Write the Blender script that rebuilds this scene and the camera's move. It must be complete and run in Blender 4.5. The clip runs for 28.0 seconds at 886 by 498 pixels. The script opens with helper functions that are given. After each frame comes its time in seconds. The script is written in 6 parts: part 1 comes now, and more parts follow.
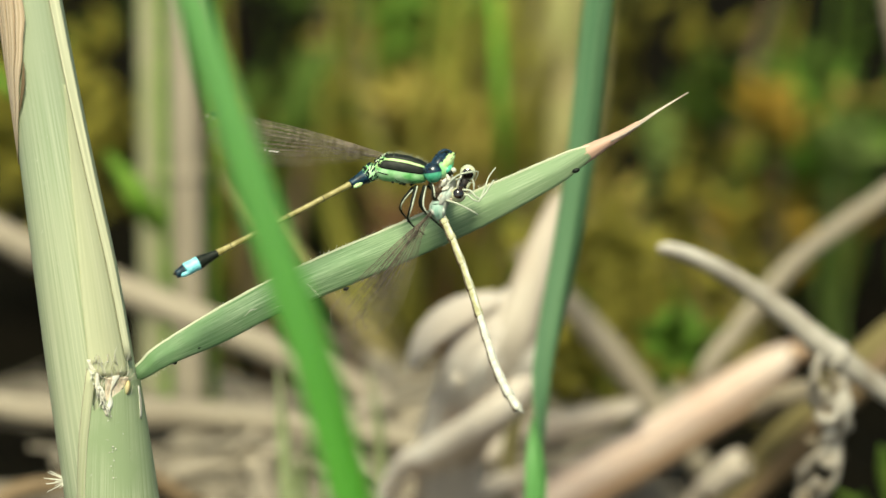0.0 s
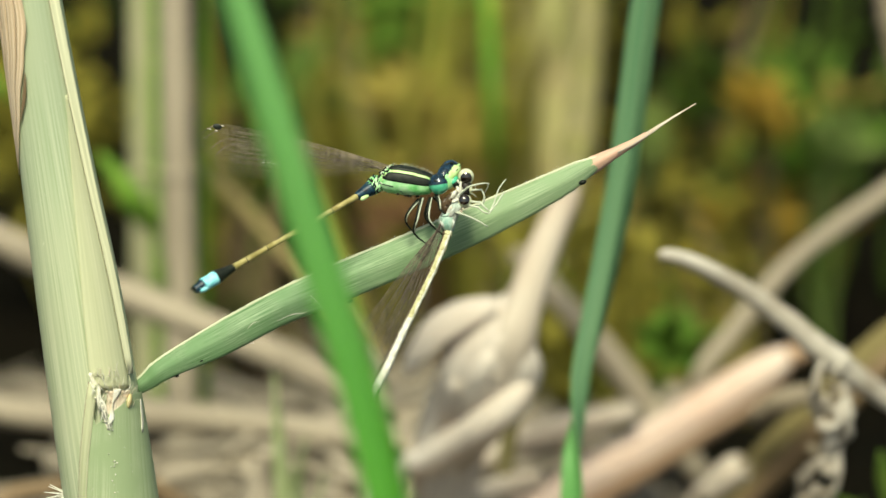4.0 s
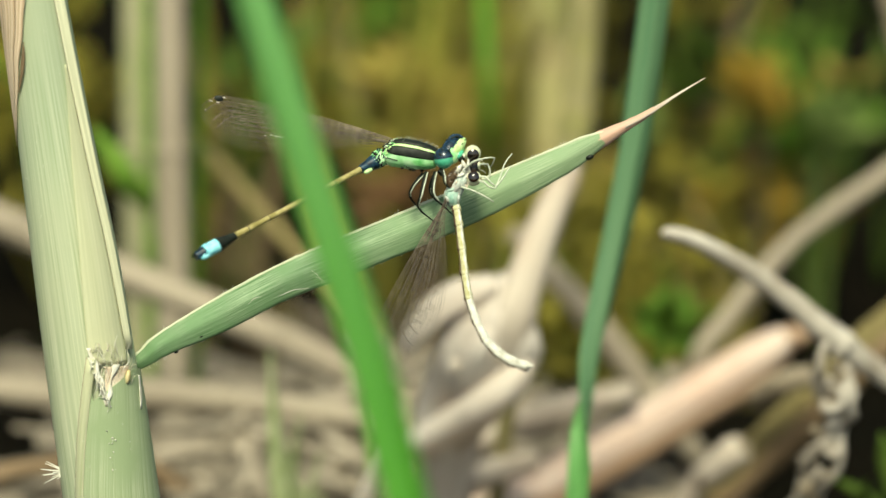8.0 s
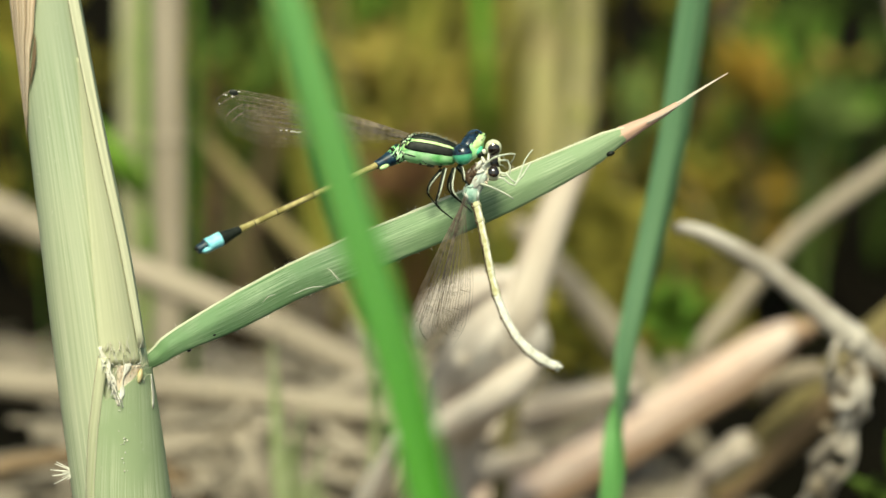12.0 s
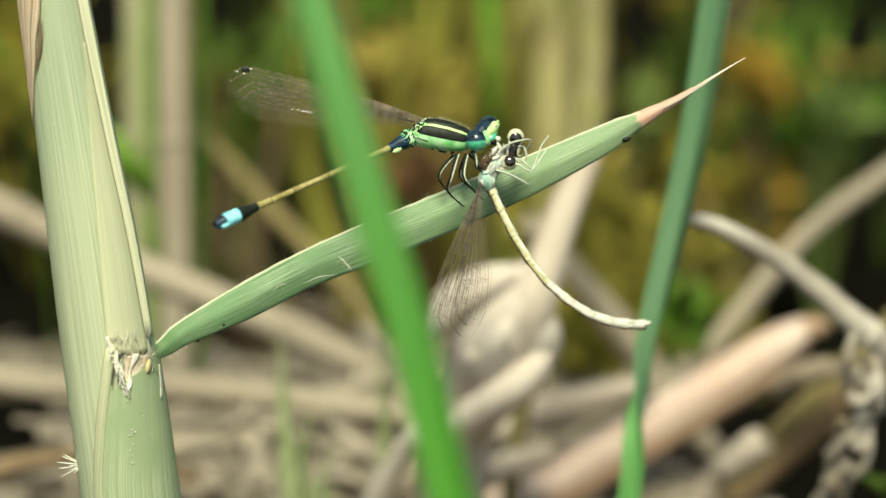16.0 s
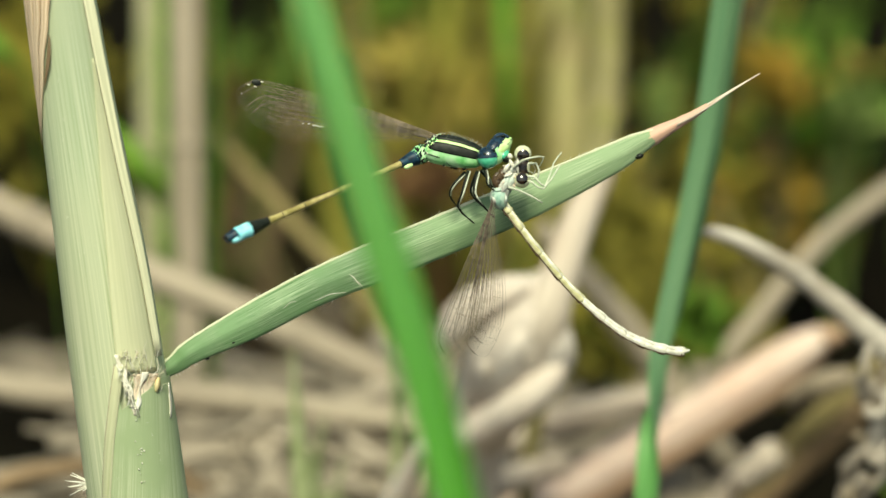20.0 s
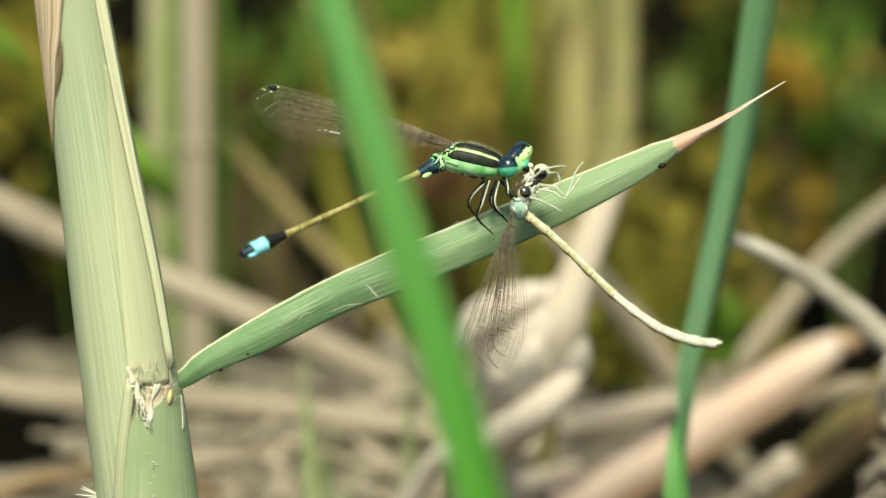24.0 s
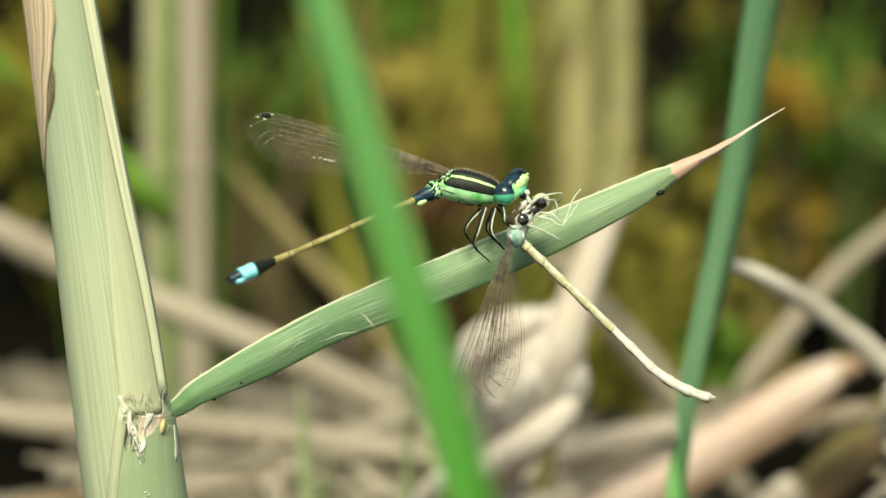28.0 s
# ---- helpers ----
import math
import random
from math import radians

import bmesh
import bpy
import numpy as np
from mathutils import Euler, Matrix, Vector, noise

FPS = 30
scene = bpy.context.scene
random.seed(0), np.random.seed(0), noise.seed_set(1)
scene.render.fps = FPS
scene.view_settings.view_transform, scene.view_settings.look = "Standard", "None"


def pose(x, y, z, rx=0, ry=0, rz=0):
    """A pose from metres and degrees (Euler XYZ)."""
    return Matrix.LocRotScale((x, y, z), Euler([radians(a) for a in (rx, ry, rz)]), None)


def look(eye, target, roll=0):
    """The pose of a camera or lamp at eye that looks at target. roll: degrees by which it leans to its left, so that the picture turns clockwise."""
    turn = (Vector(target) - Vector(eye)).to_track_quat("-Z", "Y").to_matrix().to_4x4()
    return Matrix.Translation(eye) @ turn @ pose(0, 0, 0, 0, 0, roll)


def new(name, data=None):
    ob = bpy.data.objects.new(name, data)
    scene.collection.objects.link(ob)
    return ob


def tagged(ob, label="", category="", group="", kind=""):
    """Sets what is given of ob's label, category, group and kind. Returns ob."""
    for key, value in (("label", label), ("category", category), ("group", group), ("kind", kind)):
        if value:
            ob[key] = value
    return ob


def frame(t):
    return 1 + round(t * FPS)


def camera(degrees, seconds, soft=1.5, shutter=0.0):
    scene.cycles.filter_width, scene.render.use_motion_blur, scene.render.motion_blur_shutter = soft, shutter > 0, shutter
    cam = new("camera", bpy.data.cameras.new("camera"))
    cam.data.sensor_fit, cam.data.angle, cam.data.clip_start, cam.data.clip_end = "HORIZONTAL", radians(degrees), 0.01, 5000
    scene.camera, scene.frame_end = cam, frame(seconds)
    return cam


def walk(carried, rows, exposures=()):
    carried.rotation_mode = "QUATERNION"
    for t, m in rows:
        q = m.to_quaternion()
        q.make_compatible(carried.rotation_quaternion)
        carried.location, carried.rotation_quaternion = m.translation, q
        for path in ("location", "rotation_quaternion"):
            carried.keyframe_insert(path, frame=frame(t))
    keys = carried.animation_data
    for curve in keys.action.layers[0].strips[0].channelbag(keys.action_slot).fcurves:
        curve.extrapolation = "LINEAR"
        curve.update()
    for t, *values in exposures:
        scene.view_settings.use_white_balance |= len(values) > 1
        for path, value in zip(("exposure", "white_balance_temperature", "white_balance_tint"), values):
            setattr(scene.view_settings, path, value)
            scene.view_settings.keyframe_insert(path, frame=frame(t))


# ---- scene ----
# camera
cam = camera(18.0, 28.0, soft=1.5)
PATH = [
    (0.0, pose(0.00659, -0.27539, 0.18189, 70.720, 0.755, 0.817)),
    (0.5, pose(0.00563, -0.27464, 0.18158, 70.684, 0.641, 0.647)),
    (1.0, pose(0.00557, -0.27450, 0.18291, 70.514, 0.509, 0.604)),
    (1.5, pose(0.00607, -0.27468, 0.18329, 70.535, 0.560, 0.656)),
    (2.0, pose(0.00558, -0.27416, 0.18442, 70.388, 0.464, 0.617)),
    (2.5, pose(0.00504, -0.27376, 0.18401, 70.453, 0.645, 0.481)),
    (3.0, pose(0.00448, -0.27320, 0.18358, 70.470, 0.682, 0.425)),
    (3.5, pose(0.00394, -0.27214, 0.18403, 70.358, 0.467, 0.435)),
    (5.5, pose(0.00286, -0.27046, 0.18212, 70.350, 0.589, 0.302)),
    (6.0, pose(0.00235, -0.26930, 0.18127, 70.316, 0.470, 0.284)),
    (6.5, pose(0.00229, -0.26880, 0.18029, 70.309, 0.471, 0.252)),
    (7.0, pose(0.00077, -0.26790, 0.18043, 70.160, 0.312, 0.099)),
    (7.5, pose(0.00119, -0.26765, 0.18150, 69.992, 0.167, 0.194)),
    (8.0, pose(0.00145, -0.26746, 0.18145, 70.026, 0.072, 0.206)),
    (8.5, pose(0.00099, -0.26656, 0.18073, 70.098, -0.019, 0.163)),
    (9.0, pose(0.00002, -0.26595, 0.18000, 70.125, 0.089, -0.002)),
    (9.5, pose(-0.00001, -0.26538, 0.18045, 69.990, -0.056, 0.042)),
    (10.0, pose(0.00000, -0.26500, 0.18000, 70.000, -0.000, -0.000)),
    (10.5, pose(0.00073, -0.26448, 0.18004, 69.882, -0.130, 0.149)),
    (11.0, pose(-0.00116, -0.26358, 0.18001, 69.819, -0.029, -0.209)),
    (11.5, pose(-0.00220, -0.26318, 0.18077, 69.678, -0.073, -0.215)),
    (12.0, pose(-0.00299, -0.26202, 0.18129, 69.626, -0.273, -0.233)),
    (12.5, pose(-0.00382, -0.26135, 0.18098, 69.684, -0.241, -0.253)),
    (14.5, pose(-0.00354, -0.25944, 0.17978, 69.701, -0.312, -0.049)),
    (15.0, pose(-0.00337, -0.25867, 0.17823, 69.846, -0.276, -0.018)),
    (15.5, pose(-0.00318, -0.25883, 0.17849, 69.757, -0.278, -0.073)),
    (16.0, pose(-0.00399, -0.25852, 0.17725, 69.911, -0.146, -0.223)),
    (16.5, pose(-0.00285, -0.25835, 0.17896, 69.615, -0.297, -0.065)),
    (17.0, pose(-0.00312, -0.25743, 0.17883, 69.663, -0.297, -0.093)),
    (17.5, pose(-0.00339, -0.25714, 0.17919, 69.684, -0.178, -0.149)),
    (18.0, pose(-0.00243, -0.25744, 0.17966, 69.704, -0.219, 0.039)),
    (18.5, pose(-0.00254, -0.25719, 0.18023, 69.685, -0.046, 0.021)),
    (19.0, pose(-0.00350, -0.25643, 0.18011, 69.739, -0.009, -0.093)),
    (19.5, pose(-0.00359, -0.25589, 0.17960, 69.724, 0.056, 0.018)),
    (20.0, pose(-0.00334, -0.25551, 0.17886, 69.736, -0.078, 0.148)),
    (20.5, pose(-0.00400, -0.25494, 0.17900, 69.656, 0.018, 0.023)),
    (21.0, pose(-0.00478, -0.25410, 0.18042, 69.418, 0.090, -0.043)),
    (21.5, pose(-0.00505, -0.25288, 0.17998, 69.383, -0.275, 0.111)),
    (23.5, pose(-0.00553, -0.25044, 0.17856, 69.485, -0.336, 0.185)),
    (24.0, pose(-0.00500, -0.25000, 0.17857, 69.600, -0.263, 0.246)),
    (24.5, pose(-0.00475, -0.24994, 0.17858, 69.691, -0.279, 0.257)),
    (25.0, pose(-0.00463, -0.24967, 0.17819, 69.743, -0.311, 0.227)),
    (25.5, pose(-0.00506, -0.24902, 0.17905, 69.806, -0.166, 0.180)),
    (26.0, pose(-0.00468, -0.24902, 0.17918, 69.920, -0.130, 0.280)),
    (26.5, pose(-0.00467, -0.24809, 0.17840, 70.002, -0.276, 0.336)),
    (27.0, pose(-0.00448, -0.24777, 0.17834, 70.014, -0.174, 0.327)),
    (27.5, pose(-0.00460, -0.24747, 0.17846, 69.966, -0.179, 0.259)),
    (28.0, pose(-0.00433, -0.24700, 0.17850, 69.960, -0.272, 0.317)),
]
walk(cam, PATH, [(0.0, 0.68, 7300, -9), (28.0, 0.68, 7300, -9)])
cam.data.dof.use_dof = True
cam.data.dof.aperture_fstop = 19.0

# ---- light: bright hazy day in an open stand of reeds ----
SUN_UP, SUN_SIDE = 61.0, 185.0
world = bpy.data.worlds.new("sky")
scene.world = world
world.use_nodes = True
sky = world.node_tree.nodes.new("ShaderNodeTexSky")
sky.sky_type, sky.sun_disc = "NISHITA", False
sky.sun_elevation, sky.sun_rotation = radians(SUN_UP), radians(SUN_SIDE)
sky.air_density, sky.dust_density = 1.0, 3.0
background = world.node_tree.nodes["Background"]
world.node_tree.links.new(sky.outputs[0], background.inputs[0])
background.inputs[1].default_value = 0.075
sun = new("sun", bpy.data.lights.new("sun", "SUN"))
sun.data.energy, sun.data.angle, sun.data.color = 3.1, radians(16), (1.0, 0.95, 0.86)
sun.matrix_world = look((0, 0, 0), (-math.sin(radians(SUN_SIDE)) * math.cos(radians(SUN_UP)),
                                     -math.cos(radians(SUN_SIDE)) * math.cos(radians(SUN_UP)), -math.sin(radians(SUN_UP))))

MM = 0.001
GROUND = -0.015
RIG = pose(0, -0.00095, 0.0839, -20)      # axes of the insects and their reed: x across, y away, z up the leaf's plane


# ---- materials ----
def surface(name, low, high, patch=None, uv=None, grain=1.0, coarse=0.12, rough=0.55, bump=0.3, depth=0.05, vary=0.12,
            spec=0.4, glow_through=0.0, metal=0.0, coat=0.0, lo=0.35, hi=0.65, along_tone=None):
    """A grained surface: two tones by fine grain, a third in patches; bloom: a tone that comes in along the length between two distances in millimetres, up to a share. Scales are per millimetre."""
    m = bpy.data.materials.new(name)
    m.use_nodes = True
    t = m.node_tree
    n, link = t.nodes, t.links.new
    bsdf = n["Principled BSDF"]
    tc = n.new("ShaderNodeTexCoord")
    mp = n.new("ShaderNodeMapping")
    if uv:
        link(tc.outputs["UV"], mp.inputs[0])
        mp.inputs["Scale"].default_value = (uv[0], uv[1], 1)
    else:
        link(tc.outputs["Object"], mp.inputs[0])
        mp.inputs["Scale"].default_value = (1000, 1000, 1000)
    fine = n.new("ShaderNodeTexNoise")
    fine.inputs["Scale"].default_value, fine.inputs["Detail"].default_value = grain, 5
    link(mp.outputs[0], fine.inputs["Vector"])
    ramp = n.new("ShaderNodeValToRGB")
    ramp.color_ramp.elements[0].position, ramp.color_ramp.elements[1].position = lo, hi
    ramp.color_ramp.elements[0].color, ramp.color_ramp.elements[1].color = (*low, 1), (*high, 1)
    link(fine.outputs[0], ramp.inputs[0])
    colour = ramp.outputs[0]
    if patch:
        big = n.new("ShaderNodeTexNoise")
        big.inputs["Scale"].default_value, big.inputs["Detail"].default_value = coarse * 1000 if not uv else coarse, 3
        link(tc.outputs["Object"], big.inputs["Vector"])
        big.inputs["Scale"].default_value = coarse * 1000
        r2 = n.new("ShaderNodeValToRGB")
        r2.color_ramp.elements[0].position, r2.color_ramp.elements[1].position = 0.42, 0.66
        link(big.outputs[0], r2.inputs[0])
        mix = n.new("ShaderNodeMix")
        mix.data_type = "RGBA"
        link(r2.outputs[0], mix.inputs[0])
        link(colour, mix.inputs[6])
        mix.inputs[7].default_value = (*patch, 1)
        colour = mix.outputs[2]
    if along_tone:
        cut, rise, tinted = n.new("ShaderNodeSeparateXYZ"), n.new("ShaderNodeMapRange"), n.new("ShaderNodeMix")
        tinted.data_type, rise.interpolation_type = "RGBA", "SMOOTHSTEP"
        link(tc.outputs["UV"], cut.inputs[0])
        link(cut.outputs[0], rise.inputs[0])
        rise.inputs[1].default_value, rise.inputs[2].default_value, rise.inputs[4].default_value = along_tone[0], along_tone[1], along_tone[3]
        link(rise.outputs[0], tinted.inputs[0])
        link(colour, tinted.inputs[6])
        tinted.inputs[7].default_value = (*along_tone[2], 1)
        colour = tinted.outputs[2]
    info, isl, add, mul = n.new("ShaderNodeObjectInfo"), n.new("ShaderNodeNewGeometry"), n.new("ShaderNodeMath"), n.new("ShaderNodeMapRange")
    link(info.outputs["Random"], add.inputs[0])
    link(isl.outputs["Random Per Island"], add.inputs[1])
    link(add.outputs[0], mul.inputs[0])
    mul.inputs[2].default_value = 2.0
    mul.inputs[3].default_value, mul.inputs[4].default_value = 1 - vary, 1 + vary
    tone = n.new("ShaderNodeMix")
    tone.data_type, tone.blend_type = "RGBA", "MULTIPLY"
    tone.inputs[0].default_value = 1.0
    link(colour, tone.inputs[6])
    link(mul.outputs[0], tone.inputs[7])
    link(tone.outputs[2], bsdf.inputs["Base Color"])
    bsdf.inputs["Roughness"].default_value = rough
    bsdf.inputs["Specular IOR Level"].default_value = spec
    bsdf.inputs["Metallic"].default_value = metal
    bsdf.inputs["Coat Weight"].default_value = coat
    if bump:
        b = n.new("ShaderNodeBump")
        b.inputs["Strength"].default_value, b.inputs["Distance"].default_value = bump, depth * MM
        link(fine.outputs[0], b.inputs["Height"])
        link(b.outputs[0], bsdf.inputs["Normal"])
    if glow_through:
        tr, ms = n.new("ShaderNodeBsdfTranslucent"), n.new("ShaderNodeMixShader")
        link(tone.outputs[2], tr.inputs[0])
        ms.inputs[0].default_value = glow_through
        link(bsdf.outputs[0], ms.inputs[1])
        link(tr.outputs[0], ms.inputs[2])
        link(ms.outputs[0], n["Material Output"].inputs[0])
    return m


def film_skin(name, colour, through_part):
    """Clear insect wing skin: mostly see-through, with a faint gloss."""
    m = bpy.data.materials.new(name)
    m.use_nodes = True
    n, link = m.node_tree.nodes, m.node_tree.links.new
    bsdf, tr, ms = n["Principled BSDF"], n.new("ShaderNodeBsdfTransparent"), n.new("ShaderNodeMixShader")
    bsdf.inputs["Base Color"].default_value = (*colour, 1)
    bsdf.inputs["Roughness"].default_value = 0.3
    ms.inputs[0].default_value = through_part
    link(bsdf.outputs[0], ms.inputs[1])
    link(tr.outputs[0], ms.inputs[2])
    link(ms.outputs[0], n["Material Output"].inputs[0])
    return m


STEM = surface("reed_stem_skin", (0.34, 0.42, 0.235), (0.68, 0.70, 0.505), (0.56, 0.575, 0.385), uv=(0.03, 5.0), coarse=0.045, rough=0.55, bump=0.6, depth=0.06, glow_through=0.1, lo=0.32, hi=0.68, along_tone=(92, 122, (0.36, 0.45, 0.30), 0.5))
STEM_LAP = surface("yellowing_sheath_skin", (0.47, 0.495, 0.29), (0.71, 0.70, 0.49), (0.59, 0.585, 0.38), uv=(0.03, 5.0), coarse=0.07, rough=0.55, bump=0.5, depth=0.06, glow_through=0.1, lo=0.32, hi=0.68)
SHEATH_WRAP = surface("reed_sheath_wrap_skin", (0.26, 0.335, 0.175), (0.47, 0.52, 0.335), (0.32, 0.395, 0.22), uv=(8.0, 0.04), coarse=0.15, rough=0.6, bump=0.4, depth=0.06, glow_through=0.1)
MARGIN = surface("sheath_margin", (0.46, 0.455, 0.30), (0.66, 0.64, 0.46), uv=(0.05, 3.0), rough=0.55)
SCAR = surface("dry_brown_husk", (0.42, 0.28, 0.17), (0.84, 0.69, 0.52), uv=(0.03, 4.5), rough=0.8, bump=0.6, depth=0.15, lo=0.38, hi=0.62)
SHRED = surface("pale_torn_fibre", (0.62, 0.57, 0.46), (0.80, 0.77, 0.69), grain=0.8, rough=0.8)
LEAF = surface("reed_leaf_skin", (0.08, 0.175, 0.062), (0.32, 0.42, 0.255), (0.155, 0.27, 0.122), uv=(0.16, 9.0), coarse=0.3, rough=0.55, bump=0.8, depth=0.08, glow_through=0.15, lo=0.38, hi=0.66, along_tone=(18, 46, (0.38, 0.47, 0.28), 0.42))
LEAF_EDGE = surface("reed_leaf_margin", (0.52, 0.54, 0.36), (0.68, 0.68, 0.50), uv=(0.06, 4.0), rough=0.55)
LIGULE = surface("pinkish_membrane", (0.56, 0.43, 0.32), (0.72, 0.62, 0.50), grain=0.9, rough=0.7)
COLLAR = surface("orange_yellow_collar", (0.58, 0.44, 0.19), (0.68, 0.58, 0.33), grain=0.9, rough=0.6)
TIP_PINK = surface("dying_leaf_pink", (0.22, 0.32, 0.14), (0.44, 0.50, 0.31), (0.46, 0.38, 0.24), uv=(0.3, 5.0), coarse=0.6, rough=0.6, along_tone=(0.4, 2.6, (0.60, 0.35, 0.27), 0.9))
TIP_PALE = surface("dry_leaf_awn", (0.42, 0.31, 0.24), (0.70, 0.61, 0.52), uv=(0.3, 4.0), rough=0.7)
# paler tone up the blade is sky sheen put into the colour
BLADE = surface("grass_blade_skin", (0.070, 0.30, 0.016), (0.14, 0.41, 0.045), uv=(0.02, 2.0), rough=0.40, bump=0.2, glow_through=0.35, spec=0.6, along_tone=(118, 158, (0.19, 0.44, 0.13), 1.0))
BLADE_UNDER = surface("grass_blade_underside", (0.14, 0.39, 0.10), (0.24, 0.50, 0.17), uv=(0.02, 2.0), rough=0.45, bump=0.2, glow_through=0.4, spec=0.5)
BLADE_COOL = surface("cool_grass_blade_skin", (0.115, 0.255, 0.12), (0.20, 0.35, 0.18), uv=(0.02, 2.0), rough=0.45, bump=0.2, glow_through=0.4, spec=0.5)
GREY_STICK = surface("weathered_straw", (0.40, 0.35, 0.30), (0.66, 0.60, 0.53), (0.27, 0.225, 0.18), uv=(0.06, 1.2), coarse=0.1, rough=0.75, bump=0.5, depth=0.2)
TAN_STICK = surface("tan_straw", (0.21, 0.165, 0.115), (0.37, 0.305, 0.23), (0.18, 0.14, 0.095), uv=(0.05, 1.0), coarse=0.08, rough=0.7, bump=0.4, depth=0.2)
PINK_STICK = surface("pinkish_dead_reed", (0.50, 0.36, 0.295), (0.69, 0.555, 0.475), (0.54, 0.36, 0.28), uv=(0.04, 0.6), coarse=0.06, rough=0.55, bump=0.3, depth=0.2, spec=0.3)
# rust brown that also holds the shade under the fallen reed
RUST_AND_SHADE = surface("rusty_shaded_dead_reed", (0.25, 0.15, 0.09), (0.42, 0.28, 0.19), uv=(0.04, 0.6), rough=0.7, bump=0.3, depth=0.2)
OCHRE_LEAF = surface("ochre_dead_leaf", (0.33, 0.26, 0.05), (0.53, 0.43, 0.12), grain=0.4, rough=0.75, spec=0.12, vary=0.4, glow_through=0.3)
RUSSET_LEAF = surface("russet_dead_leaf", (0.17, 0.085, 0.04), (0.30, 0.17, 0.085), grain=0.4, rough=0.75, spec=0.12, vary=0.4, glow_through=0.25)
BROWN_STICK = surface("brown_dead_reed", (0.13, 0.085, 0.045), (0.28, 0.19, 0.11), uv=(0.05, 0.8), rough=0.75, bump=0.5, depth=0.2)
CREAM_STICK = surface("cream_cut_reed", (0.43, 0.355, 0.29), (0.58, 0.495, 0.415), (0.46, 0.36, 0.28), uv=(0.04, 0.7), coarse=0.06, rough=0.7, bump=0.3, depth=0.2, spec=0.25, glow_through=0.1)
PALE_ROOT = surface("pale_root_skin", (0.66, 0.57, 0.50), (0.84, 0.765, 0.69), (0.69, 0.59, 0.51), uv=(0.05, 0.8), coarse=0.08, rough=0.75, bump=0.3, depth=0.15, spec=0.2, glow_through=0.25)
OLIVE_STALK = surface("olive_reed_stalk", (0.24, 0.23, 0.075), (0.37, 0.345, 0.13), (0.32, 0.25, 0.115), uv=(0.03, 0.7), coarse=0.05, rough=0.6, glow_through=0.1)
DUN_STALK = surface("dun_reed_stalk", (0.24, 0.195, 0.145), (0.37, 0.31, 0.235), uv=(0.03, 0.7), rough=0.75, spec=0.25)
SAGE_STALK = surface("sage_reed_stalk", (0.22, 0.21, 0.125), (0.35, 0.33, 0.20), (0.25, 0.26, 0.13), uv=(0.03, 0.7), coarse=0.05, rough=0.75, spec=0.2)
OLIVE_DUN = surface("olive_dun_reed_stalk", (0.185, 0.158, 0.068), (0.295, 0.25, 0.118), (0.22, 0.20, 0.066), uv=(0.03, 0.7), coarse=0.05, rough=0.75, spec=0.2)
# near-black base colour carries the shade between the plants
SOIL = surface("shade_darkened_soil", (0.002, 0.0016, 0.001), (0.009, 0.007, 0.004), (0.005, 0.0045, 0.0025), grain=0.35, coarse=0.02, rough=0.95, bump=0.8, depth=1.5, spec=0.02)
LITTER = surface("straw_litter", (0.13, 0.105, 0.075), (0.37, 0.315, 0.25), uv=(0.1, 1.0), rough=0.85, vary=0.5, spec=0.15)
MOSS = surface("olive_moss_leaf", (0.17, 0.15, 0.022), (0.36, 0.31, 0.06), grain=0.4, rough=0.75, vary=0.5, glow_through=0.25, spec=0.12)
DIM_STRAW = surface("dim_olive_straw", (0.15, 0.12, 0.05), (0.25, 0.20, 0.09), uv=(0.05, 1.0), rough=0.8, spec=0.15)
YELLOW_OLIVE = surface("yellow_olive_leaf", (0.31, 0.30, 0.05), (0.52, 0.48, 0.11), grain=0.4, rough=0.75, spec=0.12, vary=0.35, glow_through=0.3)
MUSTARD = surface("mustard_dying_leaf", (0.40, 0.25, 0.03), (0.52, 0.34, 0.07), grain=0.4, rough=0.7, spec=0.15, vary=0.3, glow_through=0.25)
LEAFBRIGHT = surface("weed_leaf_bright_green", (0.12, 0.30, 0.03), (0.20, 0.40, 0.06), grain=0.4, rough=0.7, spec=0.15, vary=0.2, glow_through=0.3)
LEAFGREEN = surface("weed_leaf_green", (0.095, 0.20, 0.022), (0.17, 0.28, 0.045), grain=0.4, rough=0.7, spec=0.15, vary=0.3, glow_through=0.25)
LEAFDARK = surface("weed_leaf_dark_green", (0.05, 0.095, 0.012), (0.11, 0.165, 0.03), grain=0.4, rough=0.7, spec=0.15, vary=0.3, glow_through=0.25)
SEEDLING = surface("pale_seedling_green", (0.36, 0.42, 0.20), (0.50, 0.55, 0.31), grain=0.4, rough=0.7, spec=0.15, vary=0.2, glow_through=0.3)
LEAFPALE = surface("weed_leaf_pale_green", (0.20, 0.30, 0.07), (0.32, 0.40, 0.13), grain=0.4, rough=0.7, spec=0.15, vary=0.25, glow_through=0.25)
# insects
CHITIN_GREEN = surface("green_insect_skin", (0.16, 0.55, 0.16), (0.36, 0.80, 0.32), (0.56, 0.84, 0.50), grain=1.6, coarse=0.7, rough=0.42, bump=0.3, depth=0.06, spec=0.4, vary=0.05)
CHITIN_LIME = surface("pale_lime_insect_skin", (0.45, 0.68, 0.25), (0.62, 0.80, 0.42), grain=2.0, rough=0.4, bump=0.1, vary=0.05)
CHITIN_BLACK = surface("black_insect_skin", (0.004, 0.006, 0.004), (0.016, 0.020, 0.013), grain=2.0, rough=0.5, bump=0.25, depth=0.05, spec=0.25)
